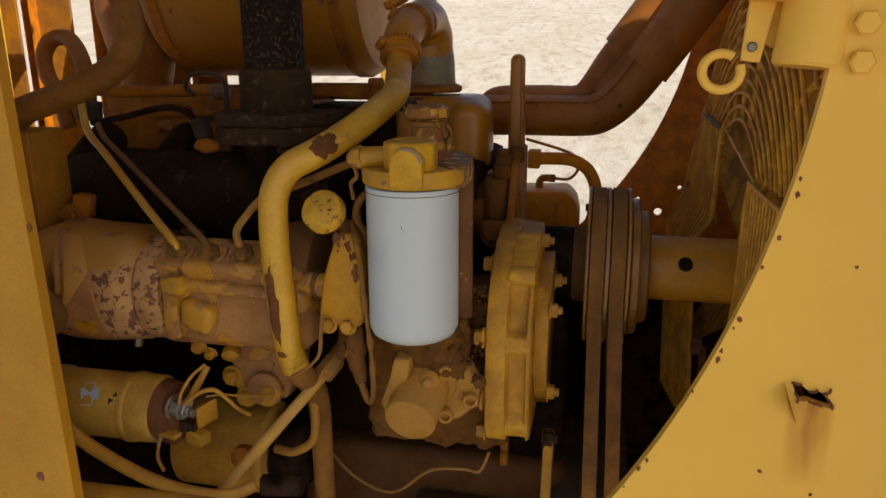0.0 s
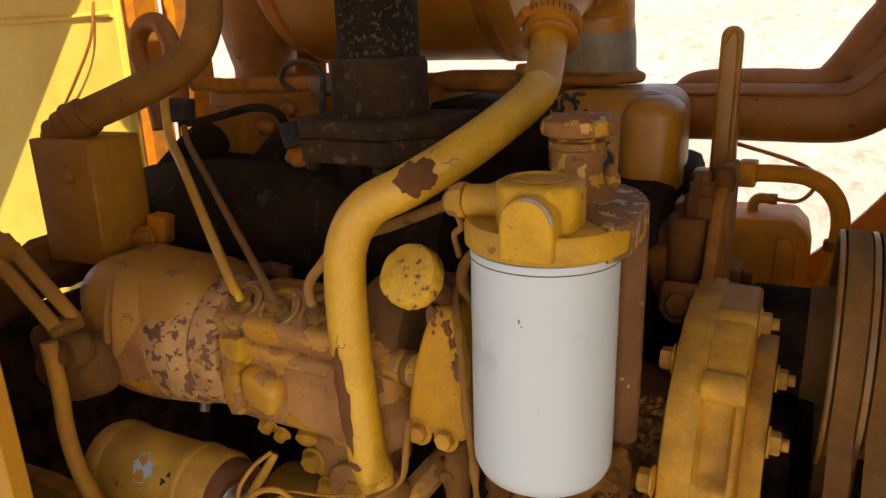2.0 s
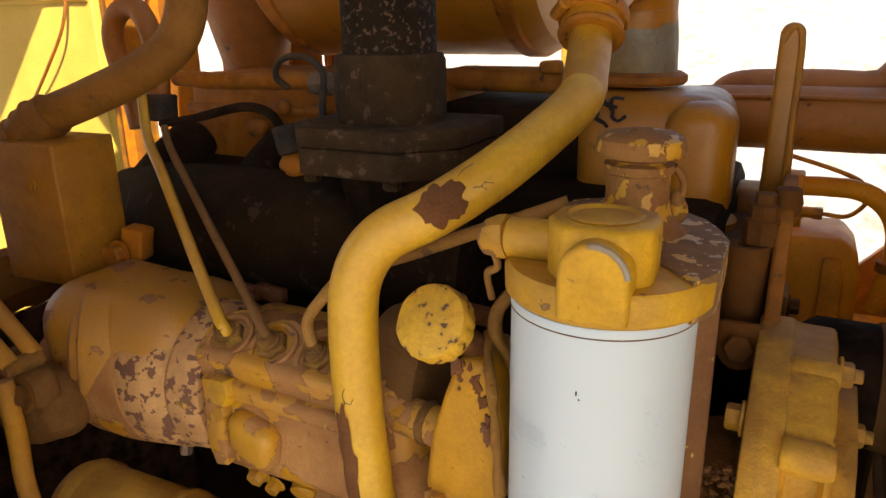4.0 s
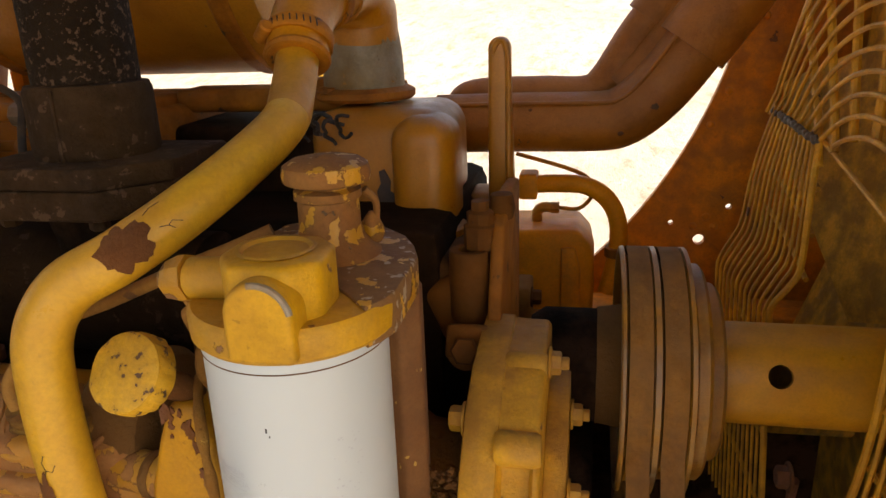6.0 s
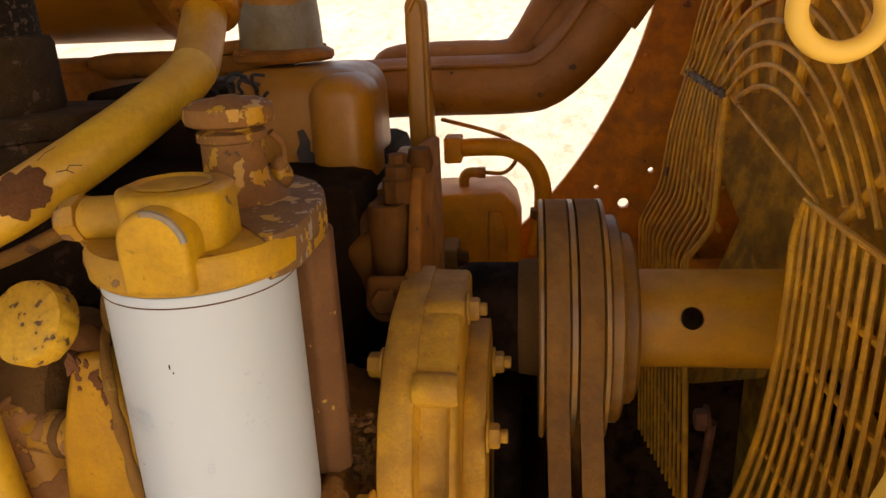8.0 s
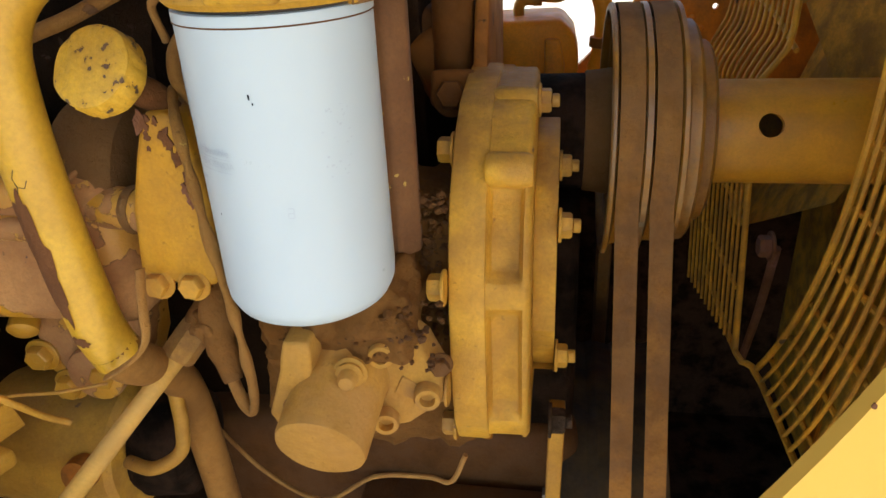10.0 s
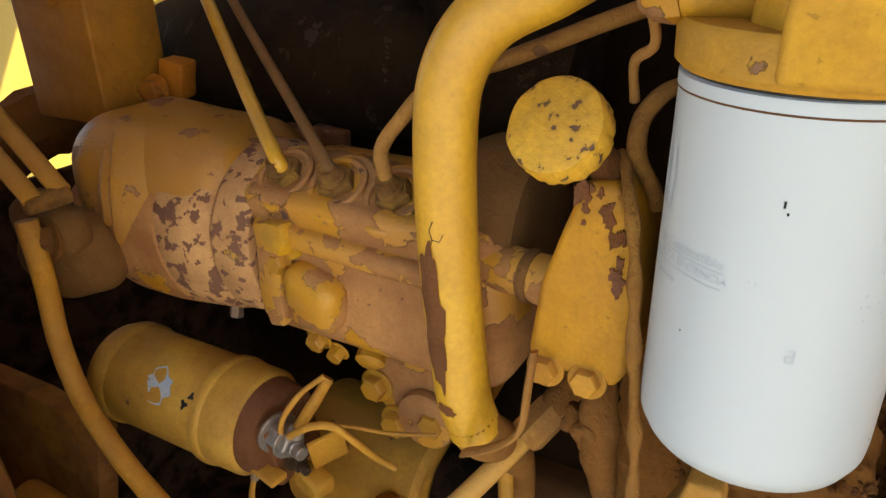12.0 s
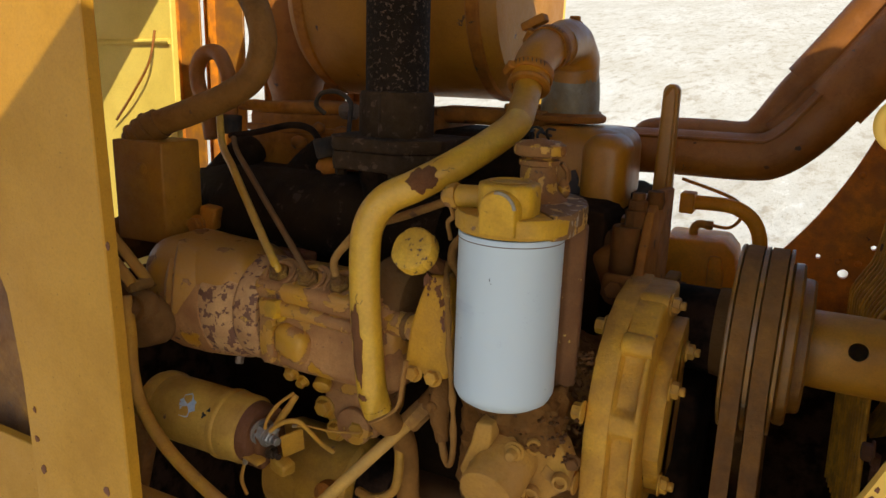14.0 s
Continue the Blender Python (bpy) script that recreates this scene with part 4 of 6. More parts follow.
part("lug_wear", tube([(p[0], 0.7462, p[1]) for p in arc(-0.1610, 1.4785, 0.0172, 100, 10, 10)], 0.0018, 8), M_grey, hd, "worn grey metal edge")
prt = part("port", rod((-0.185, 0.792, 1.4820), (-1, 0.05, -0.06), 0.0118, 0.038, 24, 0.002), M_head, hd)
part("plug", lathe([(0.0135, 0), (0.0135, 0.005), (0.011, 0.014), (0.007, 0.018), (0, 0.019)], (-0.222, 0.794, 1.4800), (-1, 0.05, -0.18), 8), M_paint, prt)

pr = thing("primer_pump", "dusty yellow priming pump knob on the filter head", "pump", (-0.166, 0.866, 1.47))
part("body", rough(lathe([(0.036, 1.470), (0.028, 1.475), (0.0215, 1.483), (0.0195, 1.492), (0.0190, 1.508), (0.021, 1.509), (0.021, 1.514), (0.016, 1.5155), (0.015, 1.519)], (-0.166, 0.866, 0), Z, 36), 0.0007, 80), M_primer, pr)
part("knob", rough(lathe([(0.022, 1.5175), (0.0265, 1.5195), (0.0275, 1.524), (0.0265, 1.5295), (0.021, 1.533), (0.008, 1.534), (0.006, 1.5355), (0, 1.536)], (-0.166, 0.866, 0), Z, 40), 0.0005, 80), M_primer, pr)
part("side_fitting", rough(ball((-0.146, 0.889, 1.482), 0.0075, (1, 1, 1.3), 3, 0.003, 120), 0.001, 150), M_primer, pr)
part("vent_tube", tube([(-0.148, 0.884, 1.510), (-0.1425, 0.889, 1.500), (-0.143, 0.889, 1.486)], 0.0028, 10, lump=0.35), M_primer, pr)
wr = thing("wire_tangle", "tangle of charred black wire on the housing edge", "wire", (-0.255, 1.108, 1.514))
for k in range(4):
    rr = random.Random(60 + k)
    c = Vector((-0.272 + 0.012 * k, 1.106, 1.512 + 0.006 * (k % 2)))
    part("wire", tube([c + Vector((0.012 * math.cos(a) * rr.uniform(0.5, 1.2), 0.006 * math.sin(2 * a), 0.011 * math.sin(a) * rr.uniform(0.6, 1.2))) for a in np.linspace(0.4 * k, 0.4 * k + 4.2, 8)], 0.0019, 7, 4, lump=0.5), M_black, wr)

# ---- filler neck and lines ----
fn = thing("oil_filler", "yellow oil filler with a pitted round cap and two bolts", "filler neck", (-0.262, 0.84, 1.27))
AX = Vector((-0.10, -0.85, 0.58)).normalized()
CAP = Vector((-0.274, 0.790, 1.420))
bm = lathe([(0.0205, -0.020), (0.0235, -0.018), (0.0252, -0.0160), (0.0252, -0.0105), (0.0252, -0.0050), (0.0243, -0.0035), (0.0240, -0.001), (0.0218, 0.0005), (0.0, 0.0010)], CAP, AX, 96)
for v in bm.verts:
    off = v.co - CAP
    flat_ = off - AX * off.dot(AX)
    if flat_.length > 0.0245:
        ang = math.atan2(flat_.dot(Z), flat_.dot(X))
        v.co -= flat_.normalized() * (0.0011 * max(0.0, math.sin(17 * ang)) + 0.0008 * max(0.0, noise.noise(v.co * 140)))
part("cap", rough(bm, 0.0006, 150), M_cap, fn)
part("neck", tube([CAP - AX * 0.012, (-0.264, 0.812, 1.402), (-0.257, 0.822, 1.392), (-0.253, 0.828, 1.380)], [0.0105, 0.0095, 0.009, 0.010], 16, lump=0.2), M_fitrust, fn, "dark rusty neck under the cap")
M_filler = surface("plain_yellow_filler_paint", (0.54, 0.29, 0.02), (0.47, 0.24, 0.018), chip=(0.20, 0.085, 0.03), chips=0.10, chip_size=60, dusty=0.2, rough=0.5, wear=1.0, grime=0.3)
part("casting", rough(prism([(-0.290, 1.280), (-0.284, 1.272), (-0.238, 1.270), (-0.232, 1.282), (-0.231, 1.335), (-0.236, 1.370), (-0.244, 1.388), (-0.262, 1.388), (-0.273, 1.362), (-0.285, 1.325)], "xz", 0.808, 0.86, 0.006, 3), 0.001, 50), M_filler, fn)
rr = random.Random(31)
for k in range(24):
    if k < 13:
        x, z, q = -0.266 + 0.022 * rr.random(), 1.385 - 0.026 * rr.random() ** 1.5, rr.uniform(0.0008, 0.0036)
    else:
        x, z, q = -0.2400 - 0.005 * rr.random() ** 2, 1.366 - 0.042 * rr.random(), rr.uniform(0.0008, 0.0030)
    part("rust_patch", prism([(x + q * rr.uniform(0.3, 1.3) * math.cos(a), z + 1.7 * q * rr.uniform(0.3, 1.3) * math.sin(a)) for a in np.linspace(0, 5.8, 11)], "xz", 0.8073 - 0.00004 * k, 0.8085, 0), M_rust, fn)
for x in (-0.278, -0.253):
    part("bolt", bolt((x, 0.809, 1.272), (0, -0.95, 0.1), 0.0085, 0.009), M_cover, fn)
part("side_pipe", tube([(-0.282, 0.835, 1.312), (-0.30, 0.838, 1.312), (-0.33, 0.842, 1.312)], [0.0165, 0.015, 0.015], 20), M_hump, fn)
part("collar", lathe([(0.016, 0), (0.0172, 0.002), (0.0172, 0.005), (0.016, 0.007)], (-0.298, 0.838, 1.312), (-1, 0.1, 0), 24), M_gend, fn)

M_rustline = surface("rusty_muddy_line", (0.27, 0.135, 0.042), (0.17, 0.08, 0.03), chips=0.25, chip=(0.40, 0.22, 0.04), dusty=0.5, rough=0.85, bump=0.7, chip_size=90)
ln = thing("fuel_line", "mud-caked thin fuel line bent to a hairpin", "fuel line", (-0.222, 0.80, 1.18))
part("tube_run", tube([(-0.254, 0.838, 1.395), (-0.246, 0.820, 1.394), (-0.236, 0.800, 1.378), (-0.2295, 0.793, 1.355), (-0.2265, 0.791, 1.32), (-0.2185, 0.79, 1.25), (-0.2165, 0.79, 1.20), (-0.2205, 0.791, 1.1835), (-0.2270, 0.793, 1.188), (-0.236, 0.80, 1.206)], 0.0037, 12, 10, lump=0.6), M_rustline, ln)
part("fitting", tube([(-0.234, 0.798, 1.203), (-0.241, 0.805, 1.222), (-0.245, 0.813, 1.243), (-0.25, 0.826, 1.262)], [0.006, 0.0105, 0.0115, 0.009], 14, lump=0.25), M_mud, ln)
for p in ((-0.249, 0.806, 1.235), (-0.262, 0.82, 1.235)):
    part("clip", ball(p, 0.0085, (1, 0.8, 1), 3, 0.006, 130, p[0]), M_mud, ln)
sl = thing("sensing_line", "small bent painted line beside the filter", "fuel line", (-0.235, 0.85, 1.38))
part("tube_run", tube([(-0.236, 0.80, 1.472), (-0.236, 0.81, 1.455), (-0.247, 0.82, 1.445), (-0.248, 0.83, 1.425)], 0.0026, 10, lump=0.2), M_muddy, sl)
part("tube_run", tube([(-0.218, 0.84, 1.435), (-0.232, 0.83, 1.432), (-0.242, 0.826, 1.418), (-0.243, 0.826, 1.40), (-0.236, 0.83, 1.385), (-0.232, 0.835, 1.37)], [0.0032, 0.0040, 0.0046, 0.0046, 0.0040, 0.0042], 12, lump=0.3), M_rustline, sl)
AXN = Vector((-0.02, -0.58, 0.81)).normalized()
NUTS = (-0.498, -0.451, -0.404, -0.357)
NUT = [Vector((x, 0.846, 1.3415)) for x in NUTS]
M_rustpipe = surface("rusty_brown_pipe", (0.15, 0.085, 0.05), (0.10, 0.055, 0.032), dusty=0.4, rough=0.75)
for r, m, pts, nm in ((0.0055, M_pipe, [NUT[0] + AXN * 0.002, (-0.499, 0.838, 1.358), (-0.555, 0.873, 1.390), (-0.611, 0.909, 1.422), (-0.667, 0.945, 1.455), (-0.712, 0.973, 1.482), (-0.73, 0.988, 1.53)], "yellow painted delivery pipe"),
                      (0.0042, M_rustpipe, [NUT[1] + AXN * 0.002, (-0.453, 0.838, 1.360), (-0.506, 0.870, 1.385), (-0.572, 0.910, 1.415), (-0.64, 0.952, 1.446), (-0.695, 0.986, 1.471), (-0.715, 1.0, 1.49)], "brown rusty delivery pipe"),
                      (0.005, M_muddy, [NUT[2] + AXN * 0.002, (-0.405, 0.838, 1.359), (-0.410, 0.842, 1.374), (-0.402, 0.85, 1.390), (-0.372, 0.848, 1.418), (-0.325, 0.858, 1.436), (-0.275, 0.865, 1.457), (-0.24, 0.875, 1.47), (-0.215, 0.885, 1.48)], "dusty bent delivery pipe")):
    th_ = thing("delivery_pipe", nm + " from the injection pump", "fuel line", pts[0], "fuel delivery pipes")
    part("tube_run", tube(pts, r, 12, 8), m, th_)

# ---- injection pump ----
ip = thing("injection_pump", "dust-covered inline injection pump with peeling paint", "fuel pump", (-0.50, 0.88, 1.2))
part("body", rough(block((-0.425, 0.885, 1.278), (0.22, 0.115, 0.125), (0, 0, 0), 0.022, 4), 0.002, 26, 1), M_pump, ip)
part("gallery", rough(block((-0.432, 0.848, 1.324), (0.185, 0.045, 0.03), (12, 0, 0), 0.008, 3), 0.001, 50, 2), M_pump, ip)
part("ledge", rough(block((-0.43, 0.836, 1.304), (0.17, 0.034, 0.018), (10, 2, 0), 0.007, 3), 0.0012, 60, 2, 1), M_hump, ip, "paint-flaked ledge")
part("drive_end", lathe([(0.0, -0.045), (0.045, -0.045), (0.056, -0.04), (0.060, -0.03), (0.060, 0.0), (0.054, 0.008), (0.03, 0.012), (0, 0.012)], (-0.325, 0.893, 1.318), X, 48), M_gend, ip)
part("governor_neck", rough(lathe([(0.066, 0), (0.070, 0.008), (0.071, 0.03), (0.067, 0.036), (0.073, 0.045), (0.075, 0.085), (0.072, 0.09)], (-0.52, 0.882, 1.282), (-1, -0.08, -0.04), 48), 0.0012, 40, 3), M_peel, ip, "label band with peeling pinkish paint")
part("governor_case", rough(lathe([(0.072, 0), (0.076, 0.006), (0.074, 0.03), (0.066, 0.07), (0.052, 0.11), (0.042, 0.14), (0.03, 0.158), (0, 0.165)], (-0.604, 0.876, 1.279), (-1, -0.16, -0.14), 48), 0.003, 22, 4), M_pump, ip)
part("governor_hump", rough(block((-0.634, 0.880, 1.306), (0.185, 0.140, 0.112), (0, 5, 6), 0.045, 8), 0.0025, 18, 5, 1), M_gov, ip, "yellow painted upper hump with peeled paint")
part("end_step", rough(lathe([(0.060, -0.05), (0.060, -0.006), (0.057, 0.0), (0.046, 0.003), (0.044, 0.009), (0.038, 0.012), (0.0, 0.013)], (-0.672, 0.835, 1.308), (-0.72, -0.66, 0.12), 44), 0.0015, 35, 2), M_gov, ip)
edge_ = []
for k in range(61):
    x = -0.527 + 0.199 * k / 60
    d = min(abs(x - q) for q in NUTS)
    edge_.append((x, math.sqrt(max(0.0005 ** 2, 0.0292 ** 2 - min(d, 0.0215) ** 2))))
outline = [(x, -v) for x, v in edge_] + [(x, v) for x, v in reversed(edge_)]
bm = prism(outline, "xy", -0.020, 0.0, 0.003, 3)
bmesh.ops.transform(bm, matrix=Matrix.Translation((0, 0.846, 1.3415)) @ Matrix.Rotation(math.asin(0.56), 4, "X"), verts=bm.verts)
bosses = part("delivery_flange", rough(bm, 0.0008, 60, 1), M_hump, ip, "scalloped delivery flange with flaking paint")
for i, c in enumerate(NUT):
    part("seat_ring", rough(lathe([(0.0225, -0.006), (0.0225, 0.0025), (0.0205, 0.0038), (0.0180, 0.0030), (0.0165, -0.001), (0.0, -0.001)], c, AXN, 32), 0.0005, 80, i), M_pump, bosses)
    bmn = lathe([(0.0135, -0.002), (0.0136, 0.006), (0.0120, 0.0078)], c, AXN, 6)
    rod(c, AXN, 0.0096, 0.012, 16, 0.0015, bmn)
    lathe([(0.0084, 0.011), (0.0080, 0.015), (0.0062, 0.019), (0.0, 0.019)], c, AXN, 14, bmn)
    part("delivery_nut", rough(bmn, 0.0009, 160, i), M_nut, bosses, "dirty union nut")
part("union_bolt", bolt((-0.487, 0.830, 1.303), (-0.1, -1, 0.15), 0.0135, 0.016), M_head, ip, "bright yellow hexagon plug")
part("union_bolt", bolt((-0.492, 0.826, 1.282), (-0.1, -1, 0.1), 0.008, 0.010), M_paint, ip)
part("side_pad", rough(block((-0.462, 0.826, 1.262), (0.052, 0.03, 0.044), (8, 14, -6), 0.013, 4), 0.0015, 40, 2), M_hump, ip)
part("rear_plate", rough(prism([(-0.494, 1.315), (-0.508, 1.312), (-0.512, 1.25), (-0.505, 1.228), (-0.490, 1.232), (-0.488, 1.30)], "xz", 0.818, 0.84, 0.002), 0.001, 60), M_hump, ip)
part("lower_bolt", bolt((-0.478, 0.842, 1.213), (0, -0.9, -0.3), 0.0085, 0.010), M_paint, ip)
part("lower_bolt", bolt((-0.465, 0.848, 1.202), (0, -0.9, -0.3), 0.0070, 0.010), M_paint, ip)
part("lower_plug", lathe([(0.0, -0.01), (0.0115, -0.01), (0.012, 0.0), (0.008, 0.003), (0, 0.004)], (-0.440, 0.853, 1.196), (0.2, -0.8, -0.5), 24), M_paint, ip)
part("drain_nut", bolt((-0.575, 0.85, 1.213), (0, -0.3, -1), 0.006, 0.012), M_steel, ip)
fl = part("mount_flange", rough(prism([(-0.468, 1.235), (-0.455, 1.19), (-0.452, 1.14), (-0.435, 1.118), (-0.40, 1.118), (-0.372, 1.128), (-0.358, 1.16), (-0.350, 1.235)], "xz", 0.877, 0.93, 0.006, 3), 0.0015, 40), M_pump, ip)
for x, z in ((-0.4515, 1.156), (-0.433, 1.126), (-0.396, 1.140)):
    part("bolt", bolt((x, 0.877, z), -Y, 0.0115, 0.012), M_paint, fl)
part("flange_pad", prism(arc(-0.402, 1.142, 0.026, 0, 330, 16), "xz", 0.868, 0.88, 0.003), M_pump, fl)
lv = thing("throttle_linkage", "yellow forked throttle rod pinned to a lever", "linkage", (-0.62, 0.74, 1.30))
bm = ball((-0.690, 0.79, 1.262), 0.045, (1.2, 0.75, 0.85), 4, 0.005, 30, 7)
ball((-0.712, 0.785, 1.285), 0.030, (1.1, 0.8, 0.9), 3, 0.004, 45, 3, bm)
ball((-0.668, 0.772, 1.292), 0.022, (1.2, 0.8, 1.0), 3, 0.004, 60, 5, bm)
part("lever", bm, M_gend, lv, "dusty lumpy lever boss")
part("rod_stem", tube([(-0.80, 0.74, 1.45), (-0.745, 0.748, 1.414), (-0.715, 0.752, 1.394)], [0.0125, 0.0125, 0.016], 18), M_cover, lv)
part("lock_nut", lathe([(0.0165, 0), (0.0175, 0.002), (0.0175, 0.010), (0.0165, 0.012)], (-0.752, 0.747, 1.418), (0.82, 0.1, -0.56), 6), M_cover, lv)
for dy in (-0.011, 0.011):
    part("fork_arm", tube([(-0.735, 0.752 + dy, 1.407), (-0.69, 0.755 + dy, 1.365), (-0.650, 0.757 + dy, 1.328)], 0.0078, 10, flat=0.8), M_cover, lv)
part("pin", rough(rod((-0.652, 0.740, 1.325), (0.1, 1, 0), 0.0075, 0.032), 0.001, 90), M_nut, lv)
part("pivot_nut", rough(bolt((-0.665, 0.757, 1.29), (0.1, -1, 0.2), 0.013, 0.014), 0.001, 90), M_mud, lv)

# ---- starter ----
M_olive = surface("olive_yellow_paint", (0.60, 0.40, 0.11), (0.50, 0.31, 0.085), chips=0.15, chip=(0.1, 0.06, 0.04), dusty=0.35, rough=0.5)
st = thing("starter_solenoid", "yellow starter solenoid cylinder with a worn blue sticker", "starter motor", (-0.62, 0.835, 1.08))
SA = Vector((1, 0.02, 0.0)).normalized()
S0 = Vector((-0.705, 0.817, 1.125))
cyl_ = part("can", lathe([(0.0, 0), (0.038, 0), (0.0435, 0.004), (0.0450, 0.012), (0.0450, 0.136), (0.0440, 0.138), (0.0440, 0.176), (0.040, 0.179), (0.0, 0.179)], S0, SA, 56), M_olive, st)
part("rim", lathe([(0.044, 0), (0.0475, 0.002), (0.0475, 0.013), (0.0445, 0.017)], S0 + SA * 0.012, SA, 56), M_olive, st)
part("rim", lathe([(0.0445, 0), (0.0478, 0.002), (0.0482, 0.006), (0.0478, 0.010), (0.0460, 0.012), (0.0458, 0.040), (0.0435, 0.043)], S0 + SA * 0.133, SA, 56), M_olive, st)
part("end_cap", lathe([(0.038, 0), (0.041, 0.003), (0.038, 0.020), (0.02, 0.024), (0, 0.024)], S0 + SA * 0.176, SA, 40), M_rust, st, "dark red end cap")
bm = bmesh.new()
rnd = random.Random(4)
r0, R1 = 0.0453, []
cen = bm.verts.new((-0.612, 0.819 - r0 * math.cos(0.75), 1.125 + r0 * math.sin(0.75)))
for i in range(22):
    k = rnd.uniform(0.55, 1.0)
    a = 2 * math.pi * i / 22
    th0 = 0.75 + 0.40 * k * math.sin(a)
    R1.append(bm.verts.new((-0.612 + 0.021 * k * math.cos(a), 0.819 - r0 * math.cos(th0), 1.125 + r0 * math.sin(th0))))
for i in range(22):
    bm.faces.new((cen, R1[i], R1[(i + 1) % 22]))
part("sticker", bm, M_blue, cyl_, "torn pale blue sticker remains")
for x, t0, q in ((-0.574, 0.78, 0.0042), (-0.579, 0.60, 0.0050), (-0.566, 0.90, 0.0030)):
    bm = bmesh.new()
    ring = []
    for i in range(12):
        a = 2 * math.pi * i / 12
        k = q * (0.7 + 0.3 * math.sin(3 * a + x * 400))
        th0 = t0 + k * math.sin(a) / 0.0455
        ring.append(bm.verts.new((x + k * math.cos(a), 0.8195 - 0.0455 * math.cos(th0), 1.125 + 0.0455 * math.sin(th0))))
    bm.faces.new(ring)
    part("dark_chip", bm, M_black, cyl_, "dark spot where paint is gone")
part("terminal_block", rough(block((-0.512, 0.822, 1.120), (0.030, 0.055, 0.066), (10, 0, 0), 0.005), 0.001, 60, 1, 1), M_rust, st)
part("terminal_stud", bolt((-0.500, 0.804, 1.140), (0.9, -0.25, -0.05), 0.0130, 0.014, True, 0.015), M_steel, st, "bare steel terminal stud")
part("stud_nut", bolt((-0.485, 0.800, 1.139), (0.9, -0.25, -0.05), 0.0105, 0.009, True, 0.012), M_steel, st, "blue-tinged steel nut")
part("lower_stud", bolt((-0.492, 0.812, 1.108), (0.9, -0.3, 0), 0.007, 0.010, True, 0.010), M_flange, st)
part("bus_plate", block((-0.464, 0.822, 1.124), (0.004, 0.030, 0.042), (12, 22, -28), 0.001), M_cover, st, "tilted flat bus plate")
part("lower_clip", rough(block((-0.476, 0.815, 1.092), (0.03, 0.022, 0.020), (0, 12, -10), 0.005), 0.002, 80, 1, 1), M_hose, st)
part("bracket", block((-0.508, 0.793, 1.106), (0.038, 0.016, 0.006), (0, 6, -8), 0.0015), M_cover, st)
for pts, r in (([(-0.487, 0.798, 1.142), (-0.484, 0.794, 1.156), (-0.479, 0.796, 1.170), (-0.470, 0.806, 1.186), (-0.458, 0.82, 1.197)], 0.0026),
               ([(-0.483, 0.798, 1.144), (-0.470, 0.794, 1.157), (-0.452, 0.795, 1.170), (-0.436, 0.80, 1.172), (-0.425, 0.808, 1.158), (-0.417, 0.82, 1.138), (-0.404, 0.83, 1.124)], 0.0034),
               ([(-0.478, 0.80, 1.146), (-0.470, 0.806, 1.163), (-0.463, 0.815, 1.178), (-0.459, 0.825, 1.192)], 0.0055),
               ([(-0.462, 0.82, 1.150), (-0.44, 0.825, 1.153), (-0.415, 0.84, 1.146), (-0.385, 0.86, 1.142)], 0.0019),
               ([(-0.514, 0.790, 1.104), (-0.518, 0.787, 1.088), (-0.520, 0.786, 1.070), (-0.516, 0.79, 1.05)], 0.0030)):
    w = thing("starter_wire", "dusty painted wire at the starter terminals", "wire", pts[0], "starter wires")
    part("wire", tube(pts, r * 0.85, 10, 8, lump=0.15), M_cover, w)
    part("lug", rod(Vector(pts[0]), Vector(pts[1]) - Vector(pts[0]), r * 1.2, 0.010, 12), M_grey, w)
mo = thing("starter_motor", "large round yellow-brown starter motor body", "starter motor", (-0.52, 0.93, 0.95))
part("can", lathe([(0.0, 0), (0.06, 0), (0.066, 0.005), (0.0665, 0.06), (0.0675, 0.062), (0.0675, 0.138), (0.062, 0.144), (0.0, 0.146)], (-0.558, 0.925, 1.02), X, 56), M_hose, mo)
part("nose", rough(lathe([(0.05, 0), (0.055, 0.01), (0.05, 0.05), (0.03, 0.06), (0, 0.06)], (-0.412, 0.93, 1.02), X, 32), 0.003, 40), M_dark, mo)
part("ear", rough(lathe([(0.014, -0.006), (0.016, 0), (0.015, 0.012), (0.0, 0.014)], (-0.432, 0.855, 1.045), (0, -1, 0.2), 20), 0.001, 60), M_brown, mo)
part("ear_web", block((-0.428, 0.872, 1.03), (0.012, 0.02, 0.05), (0, 15, 0), 0.004), M_hose, mo)

# ---- dipstick tube and low hoses ----
M_paleline = surface("pale_dusty_line", (0.60, 0.36, 0.10), (0.50, 0.30, 0.12), chips=0.15, chip=(0.25, 0.17, 0.13), dust=(0.50, 0.31, 0.16), dusty=0.7, rough=0.75)
dp = thing("dipstick_tube", "yellow dipstick tube with a hexagon fitting", "tube", (-0.45, 0.82, 0.99))
part("tube_run", tube([(-0.301, 0.849, 1.188), (-0.330, 0.800, 1.153), (-0.373, 0.765, 1.101), (-0.418, 0.745, 1.044), (-0.47, 0.735, 0.97)], [0.0072, 0.0074, 0.0078, 0.008, 0.008], 18), M_paleline, dp)
part("hex_fitting", rough(lathe([(0.0125, -0.016), (0.0135, -0.012), (0.0135, 0.012), (0.011, 0.016)], (-0.297, 0.852, 1.194), (-0.45, -0.62, -0.64), 6), 0.0006, 80), M_muddy, dp)
part("upper_stub", tube([(-0.293, 0.857, 1.200), (-0.284, 0.866, 1.216), (-0.277, 0.872, 1.236), (-0.274, 0.876, 1.27)], [0.0095, 0.0115, 0.013, 0.014], 18, lump=0.35), M_mud, dp)
